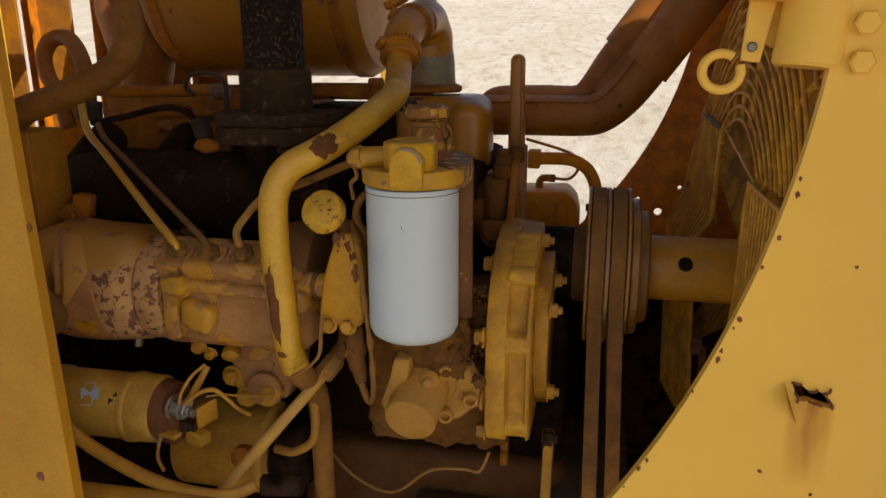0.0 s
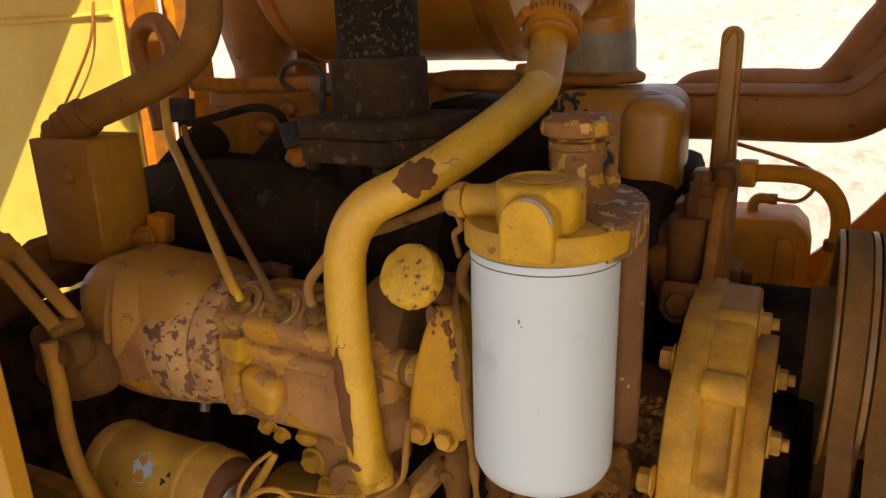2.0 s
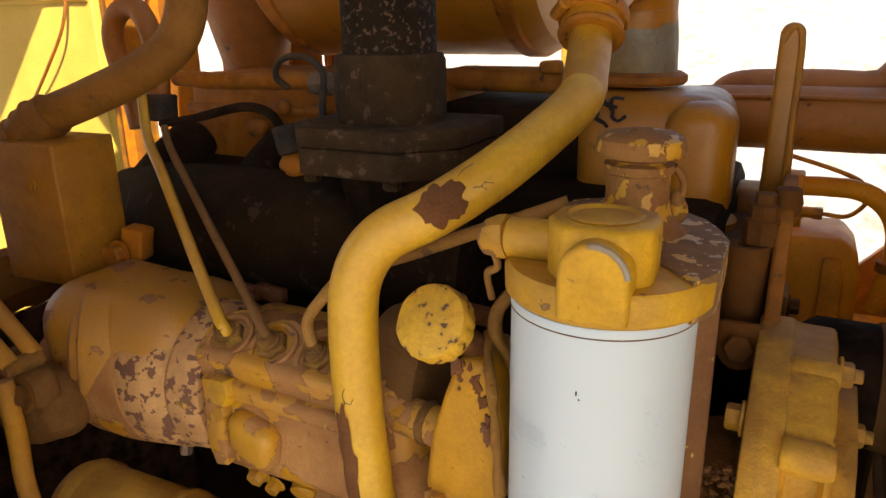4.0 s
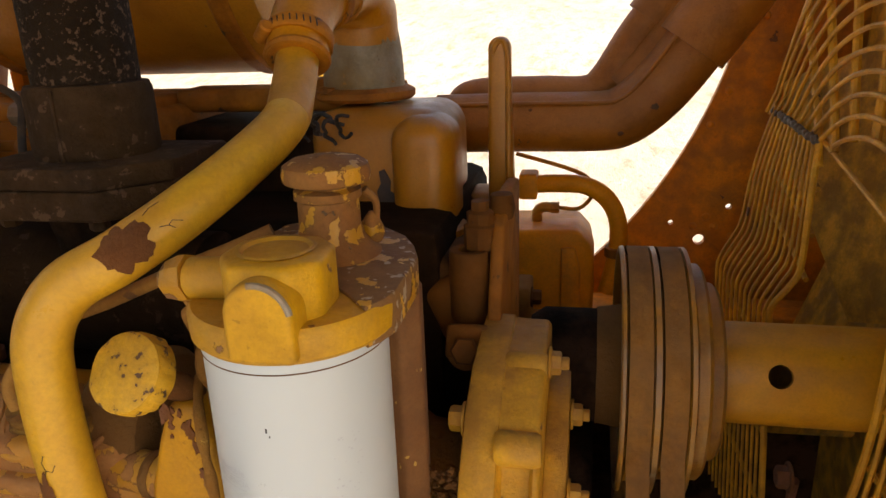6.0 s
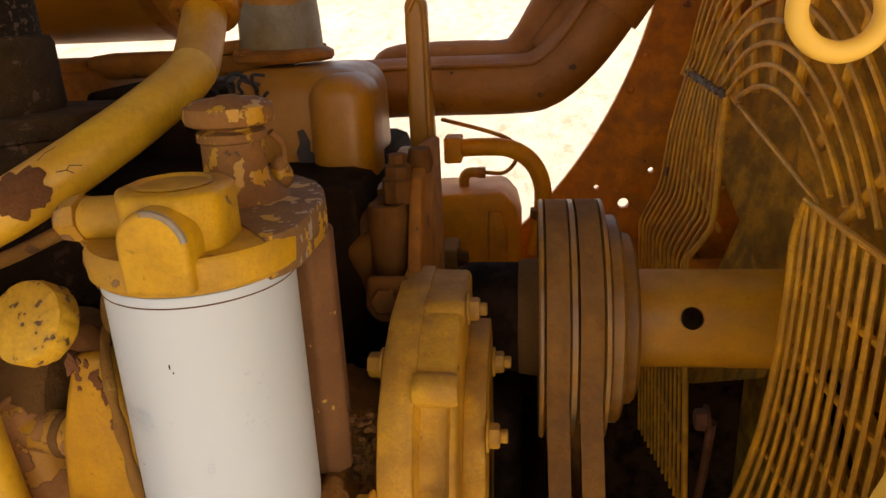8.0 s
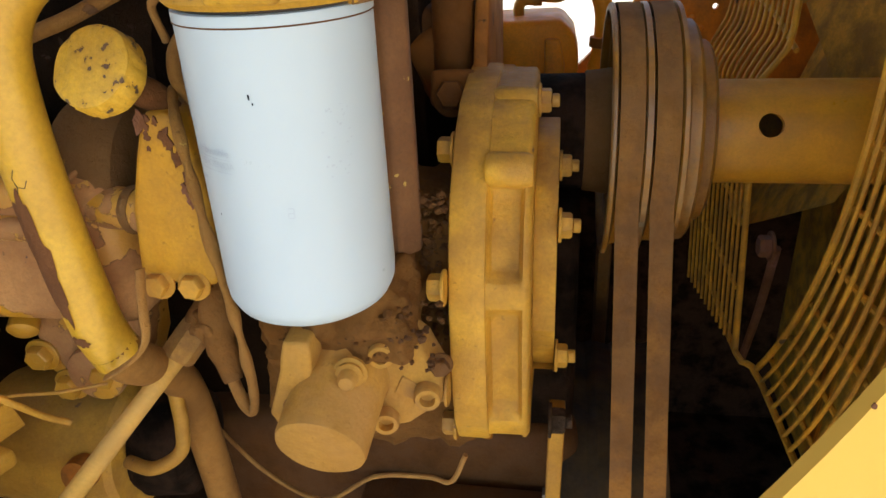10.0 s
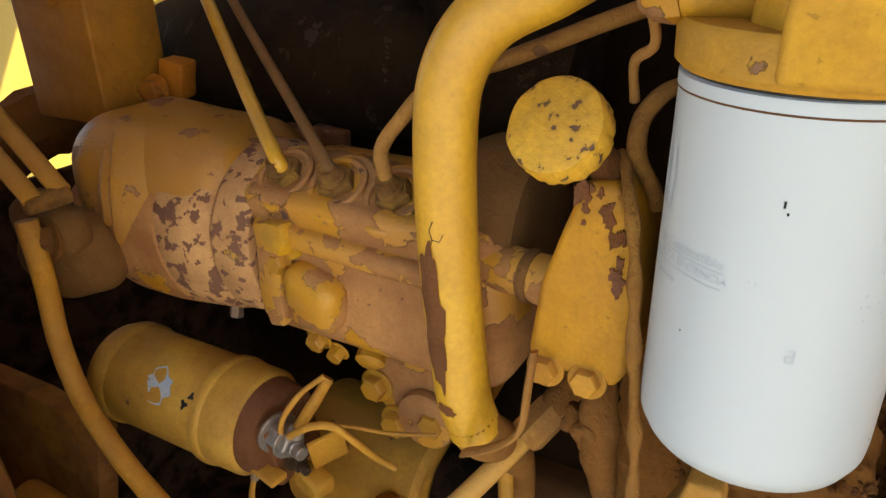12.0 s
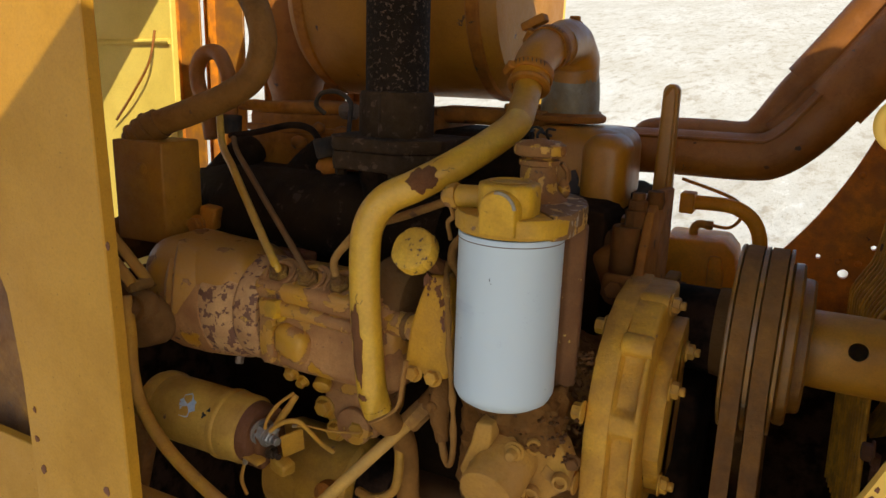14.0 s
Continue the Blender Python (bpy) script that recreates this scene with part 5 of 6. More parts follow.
for pts, r, m, nm in (([(-0.665, 0.745, 1.31), (-0.657, 0.742, 1.26), (-0.653, 0.738, 1.215), (-0.636, 0.734, 1.170), (-0.597, 0.729, 1.133), (-0.545, 0.724, 1.106), (-0.475, 0.716, 1.086), (-0.415, 0.712, 1.080), (-0.372, 0.715, 1.083), (-0.35, 0.73, 1.09)], 0.0082, M_cover, "yellow painted hose sagging past the starter"),
                      ([(-0.325, 0.86, 1.14), (-0.32, 0.85, 1.11), (-0.325, 0.845, 1.085), (-0.35, 0.84, 1.07), (-0.38, 0.85, 1.065)], 0.006, M_hose, "short yellow drain hose")):
    h = thing("hose", nm, "hose", pts[0])
    part("hose_run", tube(pts, r, 14, 8), m, h)
dk = thing("ribbed_duct_hose", "thick brown ribbed hose below the box", "hose", (-0.86, 0.85, 1.28))
part("hose_run", tube([(-1.02, 0.72, 1.20), (-0.93, 0.80, 1.27), (-0.86, 0.88, 1.325), (-0.80, 0.96, 1.35)], 0.034, 20, 8, lump=0.25), M_mud, dk)
rail = thing("frame_rail", "yellow lower frame tube", "frame rail", (-0.45, 0.70, 1.05))
part("rail_tube", tube([(-0.70, 0.70, 1.062), (-0.5, 0.70, 1.066), (-0.33, 0.70, 1.07)], 0.016, 20), M_cover, rail)
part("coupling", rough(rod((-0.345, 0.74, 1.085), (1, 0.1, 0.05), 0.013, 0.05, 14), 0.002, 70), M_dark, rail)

# ---- lift pump below the filter ----
M_lift = surface("dusty_pump_paint", (0.47, 0.265, 0.075), (0.36, 0.19, 0.06), chips=0.10, chip=(0.18, 0.09, 0.05), dust=(0.42, 0.24, 0.12), dusty=0.95, rough=0.8, chip_size=24, bump=0.35, spec=0.2, grime=0.4)
lp = thing("lift_pump", "dusty yellow fuel lift pump with a round cap", "fuel pump", (-0.165, 0.80, 1.15))
LA = Vector((-0.05, -0.94, -0.30)).normalized()
LC = Vector((-0.1655, 0.764, 1.1775))
part("bowl", rough(lathe([(0.0, 0.001), (0.0275, 0.0005), (0.0302, -0.001), (0.0312, -0.004), (0.0318, -0.05), (0.0335, -0.06), (0.0335, -0.075), (0.02, -0.08)], LC, LA, 48), 0.0005, 60), M_lift, lp)
part("wing", rough(prism([(-0.209, 1.183), (-0.203, 1.172), (-0.184, 1.190), (-0.172, 1.222), (-0.172, 1.244), (-0.190, 1.244), (-0.194, 1.220)], "xz", 0.788, 0.83, 0.003, 3), 0.0016, 70, 1, 1), M_lift, lp)
part("wing_screw", rough(rod((-0.189, 0.787, 1.194), (-0.2, -0.8, 0.5), 0.0045, 0.006, 10), 0.001, 90), M_muddy, lp)
part("upper_body", rough(block((-0.155, 0.845, 1.242), (0.09, 0.075, 0.06), (0, 0, 0), 0.015, 3), 0.010, 70, 3, 9), M_mud, lp)
pl = part("end_plate", rough(prism([(-0.146, 1.168), (-0.136, 1.152), (-0.118, 1.156), (-0.094, 1.176), (-0.093, 1.196), (-0.104, 1.222), (-0.122, 1.236), (-0.142, 1.232), (-0.15, 1.20)], "xz", 0.818, 0.85, 0.005, 3), 0.0008, 50), M_lift, lp)
for x, z in ((-0.133, 1.2205), (-0.134, 1.163), (-0.103, 1.187)):
    part("cap_screw", lathe([(0.0095, 0), (0.0095, 0.008), (0.0085, 0.010), (0.0055, 0.010), (0.005, 0.004), (0, 0.004)], (x, 0.818, z), (0.15, -1, 0), 20), M_lift, pl)
part("emblem", rough(prism([(-0.126, 1.186), (-0.112, 1.18), (-0.108, 1.192), (-0.12, 1.2)], "xz", 0.8165, 0.8185, 0.0006, 1), 0.0004, 90), M_lift, pl)
part("bleed_bolt", lathe([(0.0115, 0), (0.0115, 0.003), (0.009, 0.004), (0.0095, 0.007), (0.007, 0.009), (0.006, 0.015), (0.0045, 0.017), (0, 0.017)], (-0.149, 0.798, 1.2165), (0.05, -0.95, 0.1), 16), M_lift, lp)
part("side_nut", bolt((-0.094, 0.822, 1.208), (0.2, -1, 0.1), 0.0068, 0.008), M_mud, lp)
M_clod = surface("dry_dark_mud", (0.13, 0.060, 0.026), (0.08, 0.036, 0.016), dust=(0.18, 0.088, 0.040), dusty=0.4, rough=0.95, bump=0.9, grain=30, spec=0.1)
mud = bmesh.new()
rnd = random.Random(11)
for i in range(420):
    x, z = rnd.uniform(-0.165, -0.088), rnd.uniform(1.19, 1.315)
    if x < -0.13 and z > 1.27:
        x = rnd.uniform(-0.124, -0.09)
    q = rnd.choice((0.0010, 0.0014, 0.0018, 0.0024, 0.0032))
    ball((x, 0.873 - rnd.uniform(-0.002, 0.004), z), q, (1, rnd.uniform(0.6, 1), rnd.uniform(0.5, 1)), 2 if q > 0.0025 else 1, q * 0.7, 0.8 / q, i, mud)
for i in range(160):
    q = rnd.choice((0.0010, 0.0016, 0.0022, 0.0032))
    a = rnd.uniform(0, 1)
    ball((-0.20 + 0.11 * a, rnd.uniform(0.803, 0.82), rnd.uniform(1.215, 1.262)), q, (1, 1, rnd.uniform(0.5, 1)), 1, q * 0.6, 0.8 / q, i, mud)
solo("mud_clods", mud, M_clod, "dry brown mud clods caked beside the filter", "mud", "stuff", angle=25)
bk = thing("mud_caked_wall", "mud-caked casting behind the filter", "casting", (-0.15, 0.9, 1.1))
part("wall", rough(block((-0.16, 0.925, 1.19), (0.19, 0.10, 0.22), (0, 0, 0), 0.02, 3), 0.009, 75, 6, 18), M_mud, bk)
wire2 = thing("ground_wire", "thin dusty wire under the pump", "wire", (-0.2, 0.9, 1.0))
part("wire", tube([(-0.36, 0.95, 1.03), (-0.30, 0.93, 0.985), (-0.23, 0.90, 0.985), (-0.17, 0.88, 1.04), (-0.12, 0.87, 1.055), (-0.098, 0.862, 1.06), (-0.085, 0.862, 1.09)], 0.0022, 8), M_muddy, wire2)
beam = thing("cross_beam", "dirty brown lower cross beam", "frame rail", (-0.1, 0.95, 0.86))
part("beam", block((-0.10, 0.93, 0.915), (0.22, 0.10, 0.05), (0, 1, 0), 0.004), M_lowdark, beam)

# ---- front cover ----
fc = thing("front_cover", "yellow bolted gear cover with recessed panels", "engine cover", (-0.06, 0.93, 1.1))
OUT = [(1.02, 1.369), (0.985, 1.368), (0.935, 1.361), (0.898, 1.343), (0.866, 1.312), (0.849, 1.277), (0.840, 1.235), (0.839, 1.18), (0.845, 1.135), (0.858, 1.112), (0.88, 1.104), (1.0, 1.10), (1.05, 1.20), (1.05, 1.34)]


def inset(o, k):
    cy, cz = 0.96, 1.245
    return [(cy + (y - cy) * (1 - k / abs(math.hypot(y - cy, z - cz))), cz + (z - cz) * (1 - k / abs(math.hypot(y - cy, z - cz)))) for y, z in o]


part("flange", prism(OUT, "yz", -0.090, -0.064, 0.003), M_frontcover, fc)
RIBS = ((1.358, 0.008), (1.336, 0.009), (1.249, 0.008), (1.128, 0.010))


def cover_body():
    """The rim of the cover: a raised band whose outside is sunk into pockets between ribs."""
    path = smooth_path([(0, y, z) for y, z in OUT[:12]], 9)
    bm = bmesh.new()
    rows = []
    for i, q in enumerate(path):
        t = (path[min(i + 1, len(path) - 1)] - path[max(i - 1, 0)]).normalized()
        inward = Vector((0, -t.z, t.y))
        if inward.dot(Vector((0, 0.96, 1.245)) - q) < 0:
            inward = -inward
        gap = min((abs(q.z - z) - w for z, w in RIBS)) if q.y < 0.97 else 0.0
        k = min(1.0, max(0.0, gap / 0.010))
        k = k * k * (3 - 2 * k)
        cut = ((-0.068, 0.010), (-0.0672, 0.004), (-0.066, 0.0028), (-0.0645, 0.0030 + 0.0012 * k), (-0.0628, 0.0034 + 0.007 * k), (-0.0612, 0.0036 + 0.010 * k), (-0.051, 0.0040 + 0.0115 * k), (-0.0425, 0.0042 + 0.010 * k), (-0.0408, 0.0042 + 0.006 * k), (-0.0392, 0.0043), (-0.0365, 0.0050), (-0.0345, 0.008), (-0.034, 0.012), (-0.034, 0.06))
        rows.append([bm.verts.new(Vector((x, q.y, q.z)) + inward * d) for x, d in cut])
    for r, w in zip(rows, rows[1:]):
        for j in range(len(r) - 1):
            bm.faces.new((r[j], r[j + 1], w[j + 1], w[j]))
    return rough(bm, 0.0006, 45, 2)


part("rim_band", cover_body(), M_frontcover, fc, "raised rim with sunken pockets between ribs", 50)
for y, z in ((0.945, 1.358), (0.876, 1.331)):
    part("boss", rough(lathe([(0.0105, -0.066), (0.0125, -0.063), (0.0125, -0.038), (0.0105, -0.034)], (0, y + 0.008, z - 0.005), X, 24), 0.0006, 60), M_frontcover, fc)
bp = part("outer_plate", prism(inset(OUT, 0.045)[:8] + [(0.915, 1.145), (0.93, 1.135)] + inset(OUT, 0.05)[10:], "yz", -0.034, -0.017, 0.003), M_frontcover, fc)
for y, z in ((0.908, 1.332), (0.840, 1.258), (0.834, 1.178), (0.866, 1.119)):
    part("bolt", bolt((-0.0905, y, z), -X, 0.0095, 0.012), M_frontcover, fc)
for y, z in ((0.968, 1.351), (1.0, 1.287), (0.903, 1.277), (0.900, 1.165)):
    part("bolt", bolt((-0.034 if z > 1.3 else -0.0165, y, z), X, 0.0095, 0.010, True, 0.006), M_frontcover, bp)
nb = thing("tensioner_bolt", "blue-grey steel bolt below the cover", "bolt", (0.0, 0.9, 1.09))
part("head", bolt((-0.02, 0.905, 1.095), X, 0.011, 0.014, True, 0.006), M_flange, nb)
sp = thing("spacer_bar", "narrow yellow bar below the cover", "bar", (-0.015, 0.92, 0.8))
part("bar", block((-0.015, 0.93, 0.95), (0.014, 0.02, 0.28), (0, 1, 0), 0.002), M_cover, sp)

M_fit = surface("red_brown_grime", (0.21, 0.078, 0.012), (0.12, 0.043, 0.008), chip=(0.06, 0.025, 0.01), chips=0.22, dust=(0.20, 0.092, 0.032), dusty=0.35, rough=0.75, grime=0.4, spec=0.22)
pg = thing("engine_front_fittings", "brown cast bosses and plugs on the engine front", "fitting", (-0.1, 1.0, 1.3))
part("socket", lathe([(0.013, 1.35), (0.0175, 1.36), (0.0175, 1.419), (0.016, 1.421), (0.009, 1.421), (0.008, 1.405), (0, 1.405)], (-0.107, 1.035, 0), Z, 28), M_fit, pg)
part("slope", rough(block((-0.118, 1.06, 1.365), (0.055, 0.06, 0.06), (0, -25, 0), 0.012), 0.003, 30, 1, 2), M_fit, pg)
part("deck", rough(block((-0.135, 1.12, 1.385), (0.11, 0.16, 0.05), (0, 0, 0), 0.012), 0.003, 30, 2, 2), M_lowdark, pg)
# near-black block filling a gap that is only shade
part("shade_fill", rough(block((-0.135, 1.09, 1.22), (0.10, 0.10, 0.28), (0, 0, 0), 0.012), 0.003, 30, 3, 2), M_dark, pg)
part("plug", rough(lathe([(0.015, 1.42), (0.015, 1.44), (0.012, 1.442), (0.012, 1.452), (0.008, 1.454), (0.008, 1.462), (0, 1.463)], (-0.098, 1.045, 0), Z, 8), 0.0006, 80), M_fit, pg)
part("plug", rough(lathe([(0.010, 1.44), (0.012, 1.45), (0.010, 1.462), (0, 1.464)], (-0.082, 1.07, 0), Z, 12), 0.0006, 80), M_fit, pg)
part("nut", bolt((-0.102, 0.982, 1.350), (0, -0.9, 0.4), 0.012, 0.014), M_fit, pg)
part("nut_seat", block((-0.102, 0.995, 1.352), (0.036, 0.03, 0.03), (-25, 0, 0), 0.005), M_fit, pg)
part("arm", rough(block((-0.079, 1.252, 1.286), (0.020, 0.05, 0.050), (0, 0, 0), 0.004), 0.001, 50), M_muddy, pg, "dusty worn bracket arm")
part("arm_foot", rough(block((-0.047, 1.245, 1.258), (0.075, 0.07, 0.014), (0, 0, 0), 0.004), 0.001, 50), M_muddy, pg)
part("arm_bolt", bolt((-0.069, 1.24, 1.296), X, 0.009, 0.012), M_fit, pg)

le = thing("lifting_eye", "brown steel lifting eye bar with a rounded slotted top", "lifting eye", (-0.097, 1.19, 1.38))
part("bar", prism([(-0.112, 1.34), (-0.080, 1.34), (-0.083, 1.45), (-0.0860, 1.545), (-0.0860, 1.580)] + arc(-0.0970, 1.5815, 0.0110, 0, 180, 12) + [(-0.1085, 1.545), (-0.1095, 1.45)], "xz", 1.180, 1.202, 0.005, 3), M_therm, le)
part("backing", rough(block((-0.116, 1.225, 1.385), (0.036, 0.05, 0.09), (0, 0, 0), 0.006), 0.002, 40), M_therm, le)
part("lip", tube([(-0.0885, 1.179, 1.40), (-0.0880, 1.179, 1.50), (-0.0885, 1.179, 1.576), (-0.0965, 1.179, 1.589), (-0.105, 1.179, 1.576)], 0.0030, 8), M_therm, le)

# ---- radiator pipe ----
rp = thing("radiator_pipe", "brown painted thick radiator pipe bending upwards", "pipe", (-0.16, 1.3, 1.45))
RP = [(-0.19, 1.325, 1.487), (-0.10, 1.328, 1.488), (0.0, 1.332, 1.488), (0.032, 1.334, 1.494), (0.062, 1.336, 1.516), (0.090, 1.336, 1.548), (0.127, 1.336, 1.601), (0.185, 1.336, 1.685), (0.27, 1.336, 1.81)]
part("pipe_run", tube(RP, 0.0355, 32, 8), M_radpipe, rp)
part("second_run", tube([(-0.172, 1.375, 1.47), (-0.166, 1.372, 1.502), (-0.145, 1.37, 1.514), (-0.07, 1.37, 1.516), (-0.010, 1.37, 1.516), (0.014, 1.37, 1.534), (0.046, 1.37, 1.585), (0.085, 1.37, 1.637), (0.15, 1.37, 1.73)], 0.0235, 24, 8), M_radpipe, rp)
part("seam", tube([(p[0] - 0.021 * k, p[1] - 0.026, p[2] + 0.025 - 0.010 * k) for p, k in zip(RP, (0, 0, 0, 0.3, 0.7, 1, 1, 1, 1))], 0.0032, 8, 8), M_radpipe, rp, "raised weld seam along the pipe")
part("web", tube([(0.030, 1.358, 1.525), (0.068, 1.356, 1.567), (0.106, 1.356, 1.619), (0.168, 1.356, 1.708)], 0.022, 16), M_radpipe, rp)
part("sleeve", tube([(0.104, 1.338, 1.570), (0.16, 1.338, 1.650), (0.26, 1.338, 1.80)], 0.0425, 28), M_radpipe, rp)
part("upper_sleeve", tube([(0.058, 1.372, 1.602), (0.10, 1.372, 1.660), (0.17, 1.372, 1.76)], 0.0285, 22), M_radpipe, rp)
for x, z in ((-0.012, 1.484), (-0.075, 1.505), (0.028, 1.478)):
    part("pipe_pit", ball((x, 1.2995, z), 0.0028, (1.3, 0.5, 1), 2, 0.001, 200, x), M_rust, rp)

# ---- housing and lines behind ----
oh = thing("orange_housing", "orange painted compressor housing in the sun behind the engine", "housing", (-0.04, 1.37, 1.23))
part("case", rough(prism([(-0.115, 1.18), (0.004, 1.18), (0.004, 1.305), (-0.002, 1.332), (-0.018, 1.351), (-0.115, 1.349)], "xz", 1.33, 1.44, 0.008, 3), 0.0008, 40), M_orange, oh)
part("rib", prism([(-0.038, 1.18), (-0.014, 1.18), (-0.013, 1.30), (-0.020, 1.330), (-0.038, 1.330)], "xz", 1.321, 1.332, 0.004), M_orange, oh)
el = part("elbow_fitting", tube([(-0.072, 1.38, 1.345), (-0.072, 1.38, 1.361), (-0.065, 1.38, 1.368), (-0.052, 1.38, 1.368)], 0.0070, 12), M_brass, oh, "small brass elbow")
part("nut", lathe([(0.007, 0), (0.008, 0.001), (0.008, 0.010), (0.007, 0.011)], (-0.054, 1.38, 1.368), X, 6), M_brass, el)
cp = thing("copper_line", "thin brass-coloured line curling behind the engine", "fuel line", (-0.04, 1.38, 1.37))
part("tube_run", tube([(-0.044, 1.38, 1.368), (-0.020, 1.375, 1.368), (-0.006, 1.368, 1.380), (-0.001, 1.360, 1.396), (-0.007, 1.362, 1.412), (-0.035, 1.368, 1.424), (-0.099, 1.374, 1.441)], 0.0028, 10), M_brass, cp)
op = thing("orange_pipe", "orange bent pipe with a square nut", "pipe", (0.0, 1.36, 1.3))
part("pipe_run", tube([(-0.080, 1.328, 1.411), (-0.045, 1.330, 1.412), (-0.010, 1.333, 1.409), (0.017, 1.335, 1.392), (0.031, 1.335, 1.362), (0.031, 1.335, 1.32), (0.020, 1.33, 1.27)], 0.0112, 18), M_orange, op)
part("nut", block((-0.079, 1.328, 1.411), (0.022, 0.034, 0.032), (0, 0, 0), 0.003), M_orange, op)
part("clamp", lathe([(0.012, 0), (0.015, 0.001), (0.015, 0.012), (0.012, 0.013)], (0.031, 1.335, 1.330), (-0.05, 0, -1), 18), M_brown, op)

# ---- fan drive ----
PY, PZ = 1.10, 1.285
fd = thing("fan_pulley", "worn two-groove fan pulley with stepped hub", "pulley", (0.06, PY, 1.17))
part("wheel", lathe([(0.05, 0.060), (0.090, 0.056), (0.1045, 0.050), (0.108, 0.026), (0.110, 0.0235), (0.115, 0.0235), (0.1165, 0.025), (0.1165, 0.0275), (0.103, 0.032), (0.103, 0.047), (0.1165, 0.0510), (0.1165, 0.0555), (0.103, 0.060), (0.103, 0.075), (0.1165, 0.0795), (0.1165, 0.083), (0.098, 0.084), (0.101, 0.0865), (0.101, 0.095), (0.098, 0.098), (0.084, 0.099), (0.083, 0.109), (0.080, 0.112), (0.045, 0.113)], (0, PY, PZ), X, 72), M_pulley, fd)
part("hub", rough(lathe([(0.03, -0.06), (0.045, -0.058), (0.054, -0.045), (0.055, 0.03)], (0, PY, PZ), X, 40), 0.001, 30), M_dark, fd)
part("hub_collar", rough(lathe([(0.05, 0.004), (0.0562, 0.005), (0.0568, 0.010), (0.060, 0.032), (0.064, 0.060)], (0, PY, PZ), X, 40), 0.0006, 40), M_gend, fd, "dusty brown hub collar")


def drilled(bm, o, d, r):
    """Cuts a round hole of radius r through the wall at o along d."""
    a = finish("drilled_tube", bm, M_tube)
    b = finish("drill", rod(Vector(o) - Vector(d) * 0.02, d, r, 0.04, 28, 0), M_tube)
    cut = a.modifiers.new("cut", "BOOLEAN")
    cut.object, cut.operation, cut.solver = b, "DIFFERENCE", "EXACT"
    m = bpy.data.meshes.new_from_object(a.evaluated_get(bpy.context.evaluated_depsgraph_get()))
    out = bmesh.new()
    out.from_mesh(m)
    for ob in (a, b):
        bpy.data.objects.remove(ob)
    return out


hole = Vector((0.162, PY - 0.0475 * math.cos(0.42), PZ + 0.0475 * math.sin(0.42)))
wall = lathe([(0.047, 0.110), (0.0475, 0.115), (0.0475, 0.36), (0.046, 0.364), (0.0425, 0.364), (0.0425, 0.110), (0.047, 0.110)], (0, PY, PZ), X, 56)
bmesh.ops.remove_doubles(wall, verts=wall.verts, dist=1e-6)
bmesh.ops.recalc_face_normals(wall, faces=wall.faces)
part("shaft_tube", drilled(wall, hole, (0, -math.cos(0.42), math.sin(0.42)), 0.0105), M_tube, fd, "smooth tan drive tube with a drilled hole")
part("set_screw", rod(Vector((0.315, PY - 0.0477 * math.cos(0.9), PZ + 0.0477 * math.sin(0.9))), (0, -0.62, 0.78), 0.004, 0.002), M_steel, fd)
for i, (x, x2) in enumerate(((0.0395, 0.048), (0.0675, 0.079))):
    vb = thing("fan_belt", "dusty brown fan belt running down from the pulley", "belt", (x, 0.9, 0.85), "fan belts")
    pts = []
    for a in np.linspace(-15, 195, 22):
        pts.append(Vector((x, PY + 0.111 * math.cos(radians(a)), PZ + 0.111 * math.sin(radians(a)))))
    line = [Vector((x2, 1.315, 0.83))] + pts + [Vector((x2, 0.885, 0.88)), Vector((x2, 0.868, 0.80))]
    bm = bmesh.new()
    rings = []
    for j, p in enumerate(line):
        d = (line[min(j + 1, len(line) - 1)] - line[max(j - 1, 0)]).normalized()
        o = d.cross(X)
        o = o if o.dot(p - Vector((x, PY, PZ - 0.2))) > 0 else -o
        rings.append([bm.verts.new(p + X * a + o * b) for a, b in ((-0.0096, 0.0055), (0.0096, 0.0055), (0.0068, -0.006), (-0.0068, -0.006))])
    for a, b in zip(rings, rings[1:]):
        for k in range(4):
            bm.faces.new((a[k], a[(k + 1) % 4], b[(k + 1) % 4], b[k]))
    part("belt_run", bm, M_belt, vb)
cr = thing("crank_pulley", "black ribbed crank pulley in shadow", "pulley", (0.06, 1.1, 0.6))
part("wheel", lathe([(0.1, -0.01), (0.20, -0.008), (0.205, 0.0), (0.2, 0.02), (0.205, 0.03), (0.2, 0.05), (0.205, 0.06), (0.2, 0.08), (0.205, 0.10), (0.1, 0.105)], (0.0, 1.1, 0.80), X, 64), M_rubber, cr)
part("bolt", bolt((-0.012, 0.93, 0.98), -X, 0.010, 0.012), M_steel, cr)

# ---- fan, guard, radiator ----
fan = thing("fan", "tan painted steel engine fan behind its guard", "fan", (0.33, PY, PZ))
part("hub", rod((0.325, PY, PZ), X, 0.085, 0.05, 36, 0.004), M_fan, fan)
for k in range(5):
    b = bmesh.new()
    v = []
    for r in np.linspace(0.05, 0.335, 8):
        w = 0.085 + 0.105 * min(1, (r - 0.05) / 0.2)
        for q in (-1, -0.33, 0.33, 1):
            v.append(b.verts.new((0.300 - 0.36 * w * q - 0.010 * q * q, w * q, r)))
    for i in range(7):
        for j in range(3):
            b.faces.new((v[i * 4 + j], v[i * 4 + j + 1], v[i * 4 + j + 5], v[i * 4 + j + 4]))
    bmesh.ops.solidify(b, geom=b.faces[:], thickness=0.003)
    bmesh.ops.transform(b, matrix=Matrix.Translation((0, PY, PZ)) @ Matrix.Rotation(radians(-22 + 72 * k), 4, "X"), verts=b.verts)
    part("blade", b, M_fan, fan)
